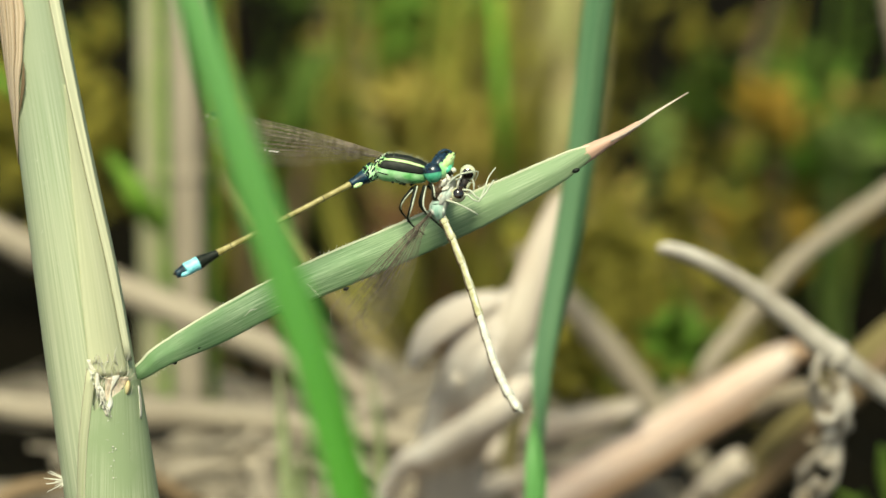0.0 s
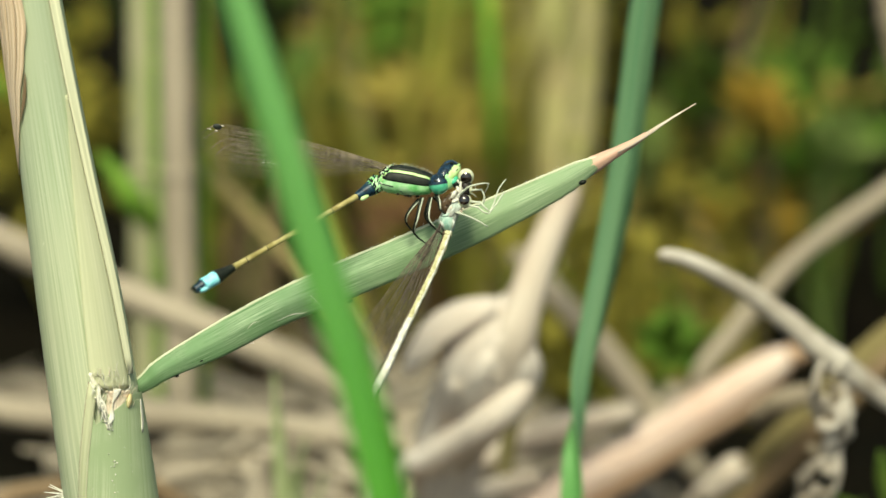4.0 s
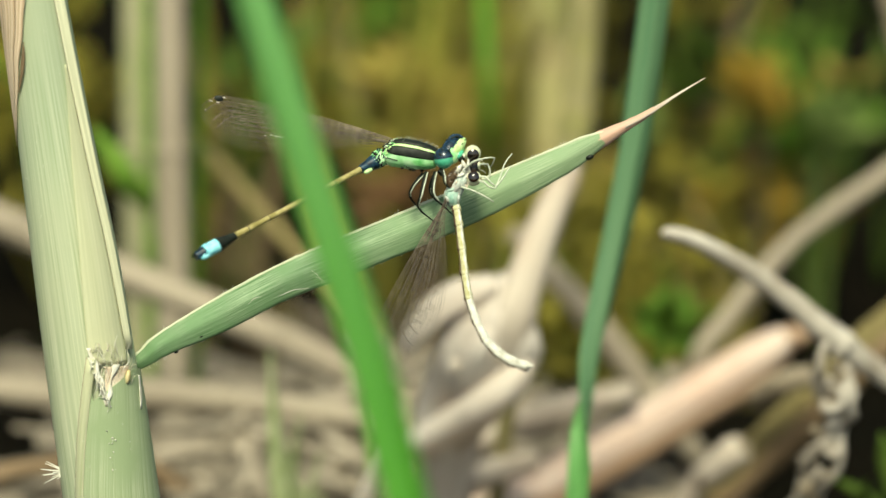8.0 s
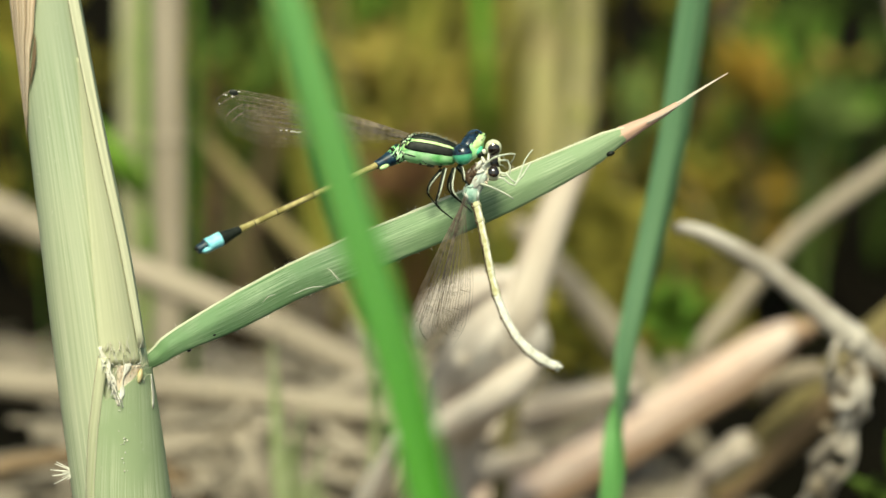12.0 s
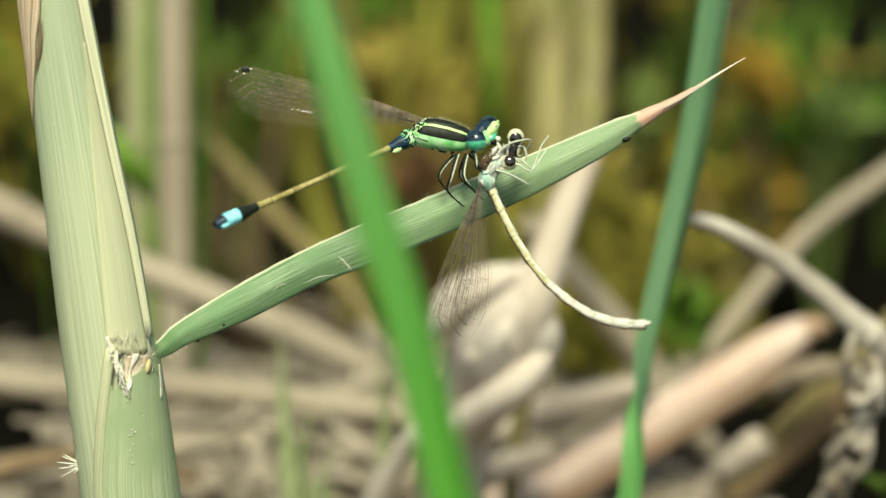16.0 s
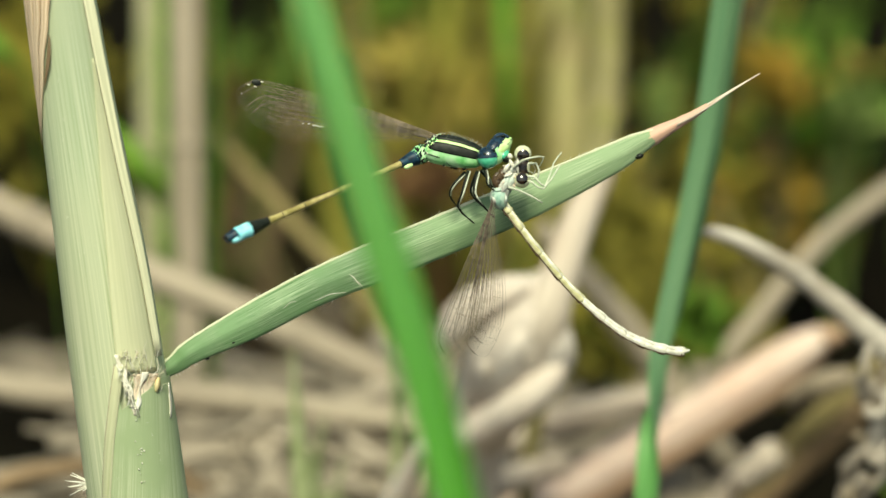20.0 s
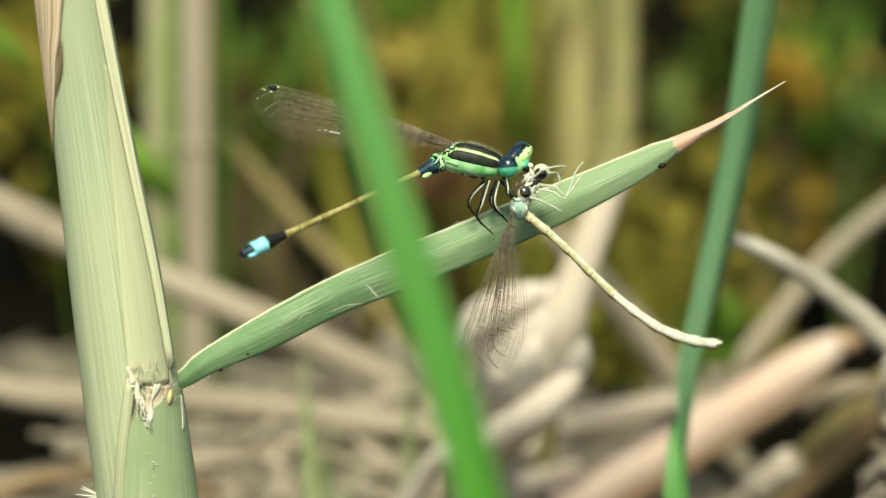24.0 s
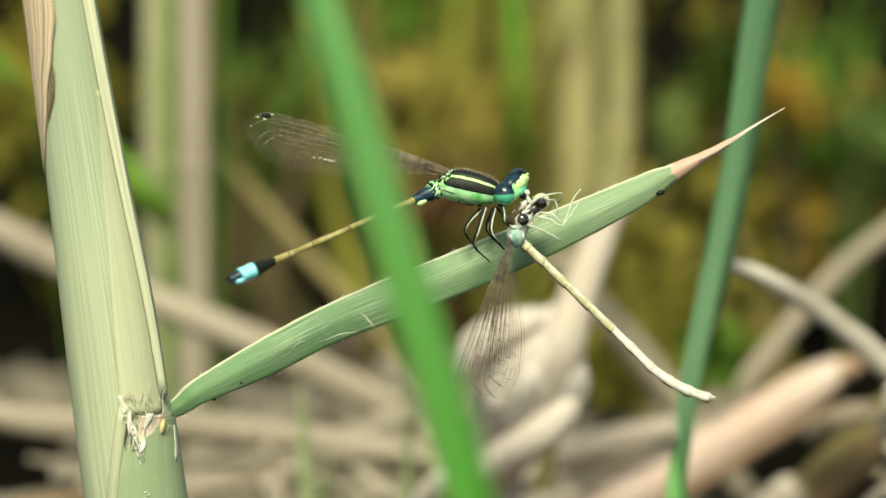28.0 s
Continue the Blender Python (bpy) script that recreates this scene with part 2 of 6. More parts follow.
CHITIN_BLUE = surface("blue_black_insect_skin", (0.003, 0.010, 0.022), (0.014, 0.050, 0.085), grain=2.6, rough=0.4, bump=0.35, depth=0.06, spec=0.35)
CHITIN_CYAN = surface("bright_cyan_insect_skin", (0.20, 0.68, 0.78), (0.40, 0.85, 0.92), grain=2.0, rough=0.35, bump=0.1, vary=0.03)
CHITIN_YELLOW = surface("ochre_insect_skin", (0.25, 0.205, 0.065), (0.46, 0.39, 0.17), grain=1.6, rough=0.4, bump=0.15, depth=0.03, vary=0.08)
CHITIN_BROWN = surface("dark_brown_insect_skin", (0.03, 0.02, 0.012), (0.10, 0.06, 0.03), grain=2.5, rough=0.4, bump=0.3, depth=0.05)
PREY_DARK = surface("near_black_brown_skin", (0.006, 0.005, 0.004), (0.04, 0.026, 0.018), grain=2.5, rough=0.25, bump=0.2, depth=0.04, spec=0.6)
PREY_EYE = surface("glossy_brown_black_eye", (0.004, 0.003, 0.003), (0.030, 0.018, 0.012), grain=2.5, rough=0.14, bump=0.05, depth=0.02, spec=0.8, coat=0.8)
EYE_TEAL = surface("teal_green_eye", (0.06, 0.42, 0.24), (0.13, 0.55, 0.34), grain=3.0, rough=0.2, bump=0.1, depth=0.02, spec=0.6, coat=0.4)
EYE_DARK = surface("blue_black_eye", (0.003, 0.010, 0.022), (0.012, 0.035, 0.06), grain=3.0, rough=0.24, bump=0.45, depth=0.05, spec=0.6, coat=0.4)
EYE_PALE = surface("pale_yellow_eye", (0.52, 0.52, 0.32), (0.70, 0.69, 0.50), grain=3.0, rough=0.25, bump=0.1, depth=0.02, coat=0.3)
PALE_SKIN = surface("pale_prey_skin", (0.36, 0.35, 0.31), (0.64, 0.63, 0.57), (0.46, 0.53, 0.46), grain=1.8, coarse=0.7, rough=0.5, bump=0.4, depth=0.08, vary=0.06)
PALE_TURQ = surface("pale_turquoise_prey_skin", (0.22, 0.40, 0.32), (0.44, 0.58, 0.49), (0.52, 0.55, 0.47), grain=1.8, coarse=0.8, rough=0.55, bump=0.4, depth=0.08, vary=0.06)
PALE_LEG = surface("pale_prey_leg", (0.44, 0.47, 0.36), (0.60, 0.62, 0.50), grain=2.0, rough=0.5)
PREY_STRAW = surface("straw_yellow_prey_skin", (0.38, 0.35, 0.17), (0.60, 0.57, 0.36), grain=1.5, rough=0.45, bump=0.4, depth=0.07, vary=0.0)
PREY_WHITE = surface("whitish_prey_skin", (0.56, 0.53, 0.44), (0.77, 0.75, 0.67), grain=1.5, rough=0.45, bump=0.4, depth=0.07, vary=0.0)
WING = film_skin("clear_wing_skin", (0.40, 0.34, 0.27), 0.975)
VEIN_DARK = surface("dark_wing_vein", (0.05, 0.04, 0.03), (0.18, 0.14, 0.10), grain=2.0, rough=0.5, bump=0)
VEIN = surface("brown_wing_vein", (0.06, 0.045, 0.03), (0.26, 0.20, 0.14), grain=2.0, rough=0.4, bump=0)


# ---- mesh helpers ----
def part(name, bm, material, parent, label="", at=None):
    """Links a bmesh as one mesh object under a thing or a part."""
    me = bpy.data.meshes.new(name)
    bm.to_mesh(me)
    bm.free()
    me.materials.append(material)
    ob = new(name, me)
    ob.parent = parent
    if at is not None:
        ob.location = at
    return tagged(ob, label)


def thing(name, m, label, category, group="", kind=""):
    ob = new(name)
    ob.empty_display_size = 0.005
    ob.matrix_world = m
    return tagged(ob, label, category, group, kind)


def loft(rings, closed=True, caps=True, into=None):
    """Skins rows of points; its UV runs in millimetres along and across."""
    bm = into or bmesh.new()
    layer = bm.loops.layers.uv.verify()
    rows = [[bm.verts.new(p) for p in r] for r in rings]
    along, n = 0.0, len(rings[0])
    girth = [0.0]
    mid = rings[len(rings) // 2]
    for j in range(n):
        girth.append(girth[-1] + (mid[(j + 1) % n] - mid[j]).length / MM)
    for i in range(len(rows) - 1):
        step = (sum(rings[i + 1], Vector()) / n - sum(rings[i], Vector()) / n).length / MM
        for j in range(n if closed else n - 1):
            k = (j + 1) % n
            f = bm.faces.new((rows[i][j], rows[i][k], rows[i + 1][k], rows[i + 1][j]))
            f.smooth = True
            for lp, q in zip(f.loops, ((along, girth[j]), (along, girth[j + 1]), (along + step, girth[j + 1]), (along + step, girth[j]))):
                lp[layer].uv = q
        along += step
    if closed and caps:
        bm.faces.new(rows[0][::-1])
        bm.faces.new(rows[-1])
    return bm


def glide(points, steps=5):
    """A smooth run of (x, y, z, radius) through the given ones."""
    p = [Vector(q) for q in points]
    p = [2 * p[0] - p[1]] + p + [2 * p[-1] - p[-2]]
    out = []
    for i in range(1, len(p) - 2):
        a, b, c, d = p[i - 1], p[i], p[i + 1], p[i + 2]
        for k in range(steps):
            t = k / steps
            out.append(0.5 * ((2 * b) + (c - a) * t + (2 * a - 5 * b + 4 * c - d) * t * t + (3 * b - a - 3 * c + d) * t ** 3))
    out.append(p[-2])
    return out


def tube(points, n=12, rough=0.0, seed=0, into=None, flat=1.0):
    """A round run through (x, y, z, radius) points; rough makes it knobbly."""
    rng = random.Random(seed)
    rings, side = [], None
    for i, q in enumerate(points):
        c, r = Vector(q[:3]), q[3]
        d = (Vector(points[min(i + 1, len(points) - 1)][:3]) - Vector(points[max(i - 1, 0)][:3])).normalized()
        side = (side - d * side.dot(d)).normalized() if side else d.orthogonal().normalized()
        up = d.cross(side)
        rings.append([c + (side * math.cos(a) + up * math.sin(a) * flat) * r * (1 + rough * (rng.random() - 0.5)) for a in (2 * math.pi * j / n for j in range(n))])
    return loft(rings, into=into)


def ball(centre, radii, turn=None, u=20, v=12, into=None, keep=None):
    """An ellipsoid of Vector centre and three radii; keep: only where this direction's height is above a share."""
    bm = into or bmesh.new()
    turn = turn or Matrix.Identity(3)
    rings = []
    top = math.pi if keep is None else keep
    for i in range(v + 1):
        th = max(0.02, min(math.pi - 0.02, top * i / v))
        rings.append([Vector(centre) + turn @ Vector((radii[0] * math.sin(th) * math.cos(a), radii[1] * math.sin(th) * math.sin(a), radii[2] * math.cos(th))) for a in (2 * math.pi * j / u for j in range(u))])
    return loft(rings, into=bm, caps=keep is None)


def ribbon(points, out, fold=0.35, thick=0.00012, n=5, twist=0.0, into=None, ripple=0.0, seed=0):
    """A leaf blade along (x, y, z, half-width); out: the way its face looks; fold: how deep its keel is."""
    rng = random.Random(seed)
    rings = []
    for i, q in enumerate(points):
        c, h = Vector(q[:3]), q[3]
        d = (Vector(points[min(i + 1, len(points) - 1)][:3]) - Vector(points[max(i - 1, 0)][:3])).normalized()
        face = (Vector(out) - d * Vector(out).dot(d)).normalized()
        if twist:
            face = Matrix.Rotation(twist * i / len(points), 3, d) @ face
        across = d.cross(face)
        front, back = [], []
        for j in range(n):
            s = -1 + 2 * j / (n - 1)
            w = h * s * (1 + ripple * (rng.random() - 0.5) * (abs(s) > 0.9))
            lift = -fold * h * abs(s) ** 1.3
            t = min(thick, h * 0.4) * (1 - 0.7 * s * s)
            front.append(c + across * w + face * (lift + t))
            back.append(c + across * w + face * (lift - t))
        rings.append(front + back[::-1])
    return loft(rings, into=into)


# ---- ground ----
def ground_z(y, x=1.0):
    """The bank: a low litter heap under the reeds, then falling away to the low ground behind."""
    k = max(0.0, min(1.0, (y - 0.15) / 0.27))
    heap = 0.018 * math.exp(-((x + 0.030) / 0.030) ** 2 - ((y - 0.145) / 0.040) ** 2)
    return GROUND - 0.075 * k * k * (3 - 2 * k) + heap


def build_ground():
    """One sheet to the horizon, lumpy near the reeds."""
    bm = bmesh.new()
    xs = [-40, -8, -2, -0.7] + [-0.4 + 0.02 * i for i in range(41)] + [0.7, 2, 8, 40]
    ys = [-40, -8, -2, -0.9] + [-0.5 + 0.02 * i for i in range(66)] + [1.1, 2, 8, 40]
    rows = []
    for y in ys:
        rows.append([bm.verts.new((x, y, ground_z(y, x) - 0.004 + (0.008 * noise.noise((x * 14, y * 14, 0)) if abs(x) < 0.6 and abs(y) < 1 else 0))) for x in xs])
    for a, b in zip(rows, rows[1:]):
        for j in range(len(xs) - 1):
            bm.faces.new((a[j], a[j + 1], b[j + 1], b[j])).smooth = True
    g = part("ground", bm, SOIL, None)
    tagged(g, "soil under dead reed litter, darkened for the shade among plants", "ground", kind="structure")


build_ground()


BARE = ((0.019, 0.203, 0.016), (0.025, 0.211, 0.016), (-0.039, 0.171, 0.014), (-0.044, 0.172, 0.01), (-0.069, 0.169, 0.018), (-0.030, 0.144, 0.008), (-0.075, 0.170, 0.026), (-0.082, 0.235, 0.038), (-0.030, 0.207, 0.022), (0.082, 0.245, 0.042), (0.092, 0.28, 0.035), (0.052, 0.258, 0.022), (0.062, 0.150, 0.022), (0.085, 0.175, 0.03), (0.10, 0.13, 0.022), (0.035, 0.30, 0.03), (0.056, 0.178, 0.022), (0.046, 0.160, 0.014), (0.046, 0.200, 0.018), (0.10, 0.36, 0.06), (-0.09, 0.10, 0.02), (0.03, 0.62, 0.07), (0.16, 0.6, 0.09), (-0.05, 0.66, 0.06), (0.06, 0.52, 0.06), (-0.04, 0.48, 0.045), (-0.10, 0.52, 0.06), (0.13, 0.45, 0.06), (-0.034, 0.163, 0.011), (-0.027, 0.162, 0.011), (-0.020, 0.160, 0.007), (-0.038, 0.118, 0.008), (-0.070, 0.176, 0.014), (-0.05, 0.38, 0.035), (-0.065, 0.39, 0.03), (-0.11, 0.40, 0.04), (-0.078, 0.205, 0.02), (-0.072, 0.157, 0.012), (0.066, 0.70, 0.06), (0.14, 0.68, 0.07), (-0.029, 0.148, 0.009), (-0.021, 0.148, 0.007), (-0.037, 0.191, 0.012), (-0.028, 0.175, 0.012), (-0.063, 0.124, 0.010), (-0.070, 0.145, 0.010), (-0.074, 0.157, 0.012))


def build_litter():
    """Broken straw strewn over the soil, past counting."""
    rng = random.Random(4)
    bm = bmesh.new()
    for i in range(3000):
        x, y = (rng.gauss(-0.016, 0.026), rng.uniform(0.085, 0.19)) if i < 1800 else (rng.uniform(-0.16, 0.16), rng.uniform(0.04, 0.24) if i < 2600 else rng.uniform(0.24, 0.42))
        if any((x - p) ** 2 + (y - q) ** 2 < e * e for p, q, e in BARE):
            continue
        a, l, r = rng.gauss(0.0, 0.7), rng.uniform(0.010, 0.05), rng.uniform(0.0005, 0.0022)
        z = ground_z(y, x) + rng.uniform(-0.002, 0.006)
        d = Vector((math.cos(a), math.sin(a), rng.uniform(-0.25, 0.25))) * l / 2
        c = Vector((x, y, z))
        if any((e.x - p) ** 2 + (e.y - q) ** 2 < w * w * 0.4 for e in (c + d, c - d) for p, q, w in BARE):
            continue
        tube([(*(c - d), r * 0.8), (*(c + d * 0.2 + Vector((0, 0, r))), r), (*(c + d), r * 0.6)], n=5, into=bm, flat=0.6)
    ob = part("straw_litter", bm, LITTER, None)
    tagged(ob, "broken tan straw and leaf litter on dark soil", "litter", kind="stuff")


build_litter()


# ---- the reed with the insects' leaf ----
def rig_point(u, v, w, r=None):
    p = (u * MM, w * MM, v * MM)
    return p if r is None else (*p, r * MM)


STEM_LINE = [(-28.17, -93.59, 17.05, 4.63), (-30.43, -56.7, 10.05, 4.82), (-34.04, -24.36, 4.34, 4.79), (-35.81, -10.12, 2.14, 4.61), (-37.09, 0.0, 0.56, 4.36), (-38.77, 11.67, -1.29, 3.81), (-40.87, 26.63, -3.7, 3.35), (-43.67, 47.47, -6.75, 2.95), (-52.12, 113.31, -15.85, 2.27)]


def bend_of(table, x):
    """Straight run between pairs (x, value)."""
    if x <= table[0][0]:
        return table[0][1]
    for (a, p), (b, q) in zip(table, table[1:]):
        if x <= b:
            return p + (q - p) * (x - a) / (b - a)
    return table[-1][1]


def stem_at(line, v):
    """The stem's middle and radius at a height."""
    for a, b in zip(line, line[1:]):
        if a[1] <= v <= b[1]:
            return a + (b - a) * ((v - a[1]) / (b[1] - a[1]))
    return line[0] if v < line[0][1] else line[-1]


def stem_patch(v0, v1, left, right, lift, k=40, n=14):
    """A curved strip on the stem between two heights; left and right give its edges as angles from the camera's side, by share of height."""
    line = glide(STEM_LINE, 16)
    rings = []
    for i in range(k + 1):
        s = i / k
        v = (v0 + (v1 - v0) * s)
        j = min(range(len(line) - 1), key=lambda q: abs(line[q][1] - v))
        j = j if line[j][1] <= v or j == 0 else j - 1
        a, b = line[j], line[j + 1]
        f = (v - a[1]) / (b[1] - a[1])
        c = a + (b - a) * f
        lo, hi = left(s), right(s)
        ring = []
        for m in range(n):
            th = radians(lo + (hi - lo) * m / (n - 1))
            q = Vector(rig_point(c[0] + (c[3] + lift) * math.sin(th), v, c[2] - (c[3] * 1.12 + lift) * math.cos(th)))
            ring.append(q)
        rings.append(ring)
    return rings


def thick_patch(rings, lift):
    """Closes a strip into a thin shell."""
    shell = []
    for r in rings:
        shell.append(r + [p + Vector((0, lift * MM, 0)) for p in r[::-1]])
    return loft(shell)


def build_reed():
    line = glide(STEM_LINE, 8)
    root = thing("reed_plant", RIG @ pose(-0.02817, 0.01705, -0.09359), "pale green reed stem with one stiff side leaf", "reed")
    shift = Vector((0.02817, -0.01705, 0.09359))

    def add(name, bm, material, parent=root, label=""):
        bmesh.ops.translate(bm, verts=bm.verts, vec=shift)
        return part(name, bm, material, parent, label)
    add("stem", tube([rig_point(*q) for q in line], n=28), STEM)
    # lower sheath, open to the left, its mouth a torn notch where the leaf leaves it
    rng = random.Random(9)

    def lap(v):
        return bend_of(((-110, -52), (-40, -44), (-24, -33), (-18, -19), (-13, -4), (-10, 6)), v)

    def mouth(th):
        return bend_of(((6, -10.2), (11, -12.2), (19, -14.7), (32, -13.6), (52, -12.4), (64, -11.6), (150, -11.2)), th)

    def on_stem(v, th, lift):
        c = stem_at(line, v)
        a = radians(th)
        return Vector(rig_point(c[0] + (c[3] + lift) * math.sin(a), v, c[2] - (c[3] * 1.12 + lift) * math.cos(a)))
    cols, rows = 30, 60
    outer = []
    for j in range(cols + 1):
        q = j / cols
        th_top = 6 + 144 * q ** 1.5
        top = mouth(th_top)
        outer.append([on_stem(v, lap(v) + (th_top - 6) / 144 * (150 - lap(v)), 0.3 + 0.12 * q * (1 - q)) for v in (-108 + (top + 108) * (1 - (1 - i / rows) ** 1.8) for i in range(rows + 1))])
    shell = [a + [p + Vector((0, 0.2 * MM, 0)) for p in a[::-1]] for a in outer]
    add("sheath", loft(shell), SHEATH_WRAP, label="greener leaf sheath wrapped round the stem")
    add("sheath_edge", thick_patch([[on_stem(v, lap(v) + d, 0.36) for d in (-0.8, -0.4, 0.1)] for v in (-108 + 97.8 * i / 70 for i in range(71))], 0.25), DUN_STALK, label="thin brown sheath edge")
    add("sheath_band", thick_patch([[on_stem(v, lap(v) + d, 0.40) for d in (0, 5.5, 11)] for v in (-108 + 97.6 * i / 70 for i in range(71))], 0.2), STEM_LAP, label="pale yellowish band along the sheath edge")
    # dry margin of the upper sheath down the right side
    edge = []
    for i in range(61):
        v = -9.5 + 107.5 * i / 60
        c = stem_at(line, v)
        near = math.sin(radians(64 - 17 * min(1, i / 60 / 0.34)))
        edge.append([Vector(rig_point(c[0] + c[3] * (near + (1.03 - near) * j / 6), v, c[2] - c[3] * (1.14 * math.sqrt(1 - near * near) + 0.05 - 0.10 * j / 6))) for j in range(7)])
    add("sheath_margin", thick_patch(edge, 0.25), MARGIN, label="pale dry sheath margin standing off the stem")
    lap_side = stem_patch(-11, 19, lambda s: 7 + 37 * s ** 1.6, lambda s: 62 - 17 * min(1, s * 0.83), 0.012, k=50, n=13)
    add("sheath_side", thick_patch(lap_side, 0.1), STEM_LAP, label="yellowing side of the upper sheath")
    line_dark = stem_patch(-8.5, 98, lambda s: 61.5 - 17 * min(1, s / 0.34), lambda s: 64.5 - 17 * min(1, s / 0.34), 0.045, k=60, n=3)
    add("margin_line", thick_patch(line_dark, 0.2), DUN_STALK)
    for k in range(5):                      # split strips of the dry husk
        def husk_edge(s, k=k):
            v = 11 + 87 * s
            full = bend_of(((10.5, -84), (13.5, -56), (18, -36), (25, -4), (34, 2), (98, 2)), v)
            return -90 + (full + 90) * k / 5 + 1.2 * math.sin(v * 1.3 + k)

        def husk_next(s, k=k):
            v = 11 + 87 * s
            full = bend_of(((10.5, -84), (13.5, -56), (18, -36), (25, -4), (34, 2), (98, 2)), v)
            return -90 + (full + 90) * (k + 1.0) / 5 + 1.2 * math.sin(v * 1.3 + k + 1) - 0.6
        add("dry_husk", thick_patch(stem_patch(11, 98, husk_edge, husk_next, 0.13 + 0.03 * (k % 2), k=90, n=5), 0.2), SCAR, label="split brown dry husk strip")
    dark = stem_patch(16.2, 21.2, lambda s: -42 + 24 * s, lambda s: -41 + 24 * s + 6 * math.sin(math.pi * s), 0.12, n=5)
    add("dark_stain", thick_patch(dark, 0.1), BROWN_STICK)
    # torn ligule in the notch
    add("ligule", thick_patch(stem_patch(-15.2, -9.3, lambda s: 18 - 12 * s, lambda s: 20 - 10 * s + 4 * math.sin(3.1 * s) + 1.5 * math.sin(19 * s), 0.38, k=16, n=6), 0.15), SHRED, label="pale torn membrane at the leaf joint")
    add("ligule", thick_patch(stem_patch(-14.4, -11.2, lambda s: 19 + 6 * s, lambda s: 21 + 40 * s, 0.24, k=14, n=8), 0.15), LIGULE, label="cream-pink inner membrane at the leaf joint")
    add("ligule_fold", thick_patch(stem_patch(-14.8, -11.0, lambda s: 19 + 15 * s, lambda s: 21 + 19 * s + 3 * math.sin(8 * s), 0.46, k=14, n=4), 0.15), SHRED)
    for i in range(26):                     # white threads along the notch's left side
        k = rng.random()
        p = on_stem(-14.6 + 4.4 * k, 18 - 11 * k + rng.uniform(-1, 5), 0.5)
        q = p + Vector((rng.uniform(-0.5, 0.5), -0.2 * rng.random(), rng.uniform(-1.4, 1.2))) * MM
        add("thread", tube([(*p, 0.06 * MM), (*((p + q) / 2 + Vector((0.1 * MM, -0.1 * MM, 0))), 0.06 * MM), (*q, 0.02 * MM)], n=4), PREY_WHITE)
    for i in range(14):                     # crumbs below the notch
        p = on_stem(-15 - 7.5 * rng.random(), 19 + rng.uniform(-5, 5), 0.42)
        add("crumb", ball(p, (rng.uniform(0.04, 0.11) * MM, 0.04 * MM, rng.uniform(0.04, 0.11) * MM), None, 6, 5), SHRED)
    add("membrane_flake", thick_patch(stem_patch(-15.6, -12.2, lambda s: 66 + 9 * s, lambda s: 69 + 9 * s + 5 * math.sin(3 * s), 0.4, k=8, n=4), 0.1), SHRED)
    for i in range(84):                     # fine hair about the notch
        th, v = rng.uniform(6, 62), rng.uniform(-13.2, -9.6)
        p = on_stem(v, th, 0.25)
        l, lean = rng.uniform(0.7, 2.0), rng.uniform(-0.9, 0.9)
        a, b = p + Vector((lean * 0.3, -0.3 * rng.random(), 0.5 * l)) * MM, p + Vector((lean * rng.uniform(0.3, 1.3), -0.5 * rng.random(), l * rng.uniform(0.4, 1.0))) * MM
        add("fibre", tube(glide([(*p, 0.04 * MM), (*a, 0.03 * MM), (*b, 0.012 * MM)], 3), n=4), rng.choice((SHRED, SHRED, MARGIN, LIGULE)))
    add("leaf_collar", ball(Vector(rig_point(-31.5, -12.3, -0.9)), (0.28 * MM, 0.5 * MM, 0.75 * MM), Matrix.Rotation(radians(8), 3, "Y")), COLLAR, label="orange-yellow collar at the leaf base")
    for i in range(11):                     # white bristles low on the stem
        a = radians(150 + 7 * i + rng.uniform(-5, 5))
        l = rng.uniform(1.2, 2.8)
        add("bristle", tube([rig_point(-38.2, -22.2, 2.6, 0.13), rig_point(-38.2 + l * math.cos(a), -22.2 + l * math.sin(a) * 0.9, 2.1, 0.03)], n=5), PREY_WHITE)
    for i in range(44):                     # specks of down on stem and sheath
        v = rng.uniform(-23, 24)
        p = on_stem(v, rng.uniform(-75, 60), 0.4 if v < -13 else 0.06)
        add("down_speck", tube([(*p, 0.025 * MM), (*(p + Vector((rng.uniform(-0.25, 0.25), -0.08, rng.uniform(-0.4, 0.3))) * MM), 0.015 * MM)], n=4), SHRED)
    # the leaf
    run = [(-32.0, -11.7, 3.2, 0.55), (-29.9, -10.3, 2.6, 0.95), (-28.1, -9.0, 2.4, 1.2), (-22.3, -6.0, 3.0, 1.72), (-16.4, -2.9, 3.4, 1.8), (-10.5, -0.4, 3.6, 2.0), (-4.7, 1.95, 3.6, 2.02), (1.2, 4.45, 3.6, 2.0), (7.1, 7.1, 3.7, 1.82), (12.9, 9.9, 3.9, 1.42), (15.6, 11.42, 3.95, 1.0), (18.0, 12.7, 4.0, 0.2)]
    leaf_line = [rig_point(*q) for q in run]
    leaf = add("leaf", ribbon(glide(leaf_line, 8), (0.1, -1, 0.12), fold=0.34, thick=0.00022, n=13, ripple=0.03, seed=3), LEAF, label="grey-green stiff side leaf")
    fine = glide(leaf_line, 8)
    rim = []
    for a, q, b in zip([fine[0]] + fine, fine, fine[1:] + [fine[-1]]):
        d = Vector((b - a)[:3]).normalized()
        face = (Vector((0.1, -1, 0.12)) - d * Vector((0.1, -1, 0.12)).dot(d)).normalized()
        across = d.cross(face)
        across = across if across.z > 0 else -across
        rim.append((*(Vector(q[:3]) + across * q[3] * 0.97 - face * 0.33 * q[3]), 0.00017))
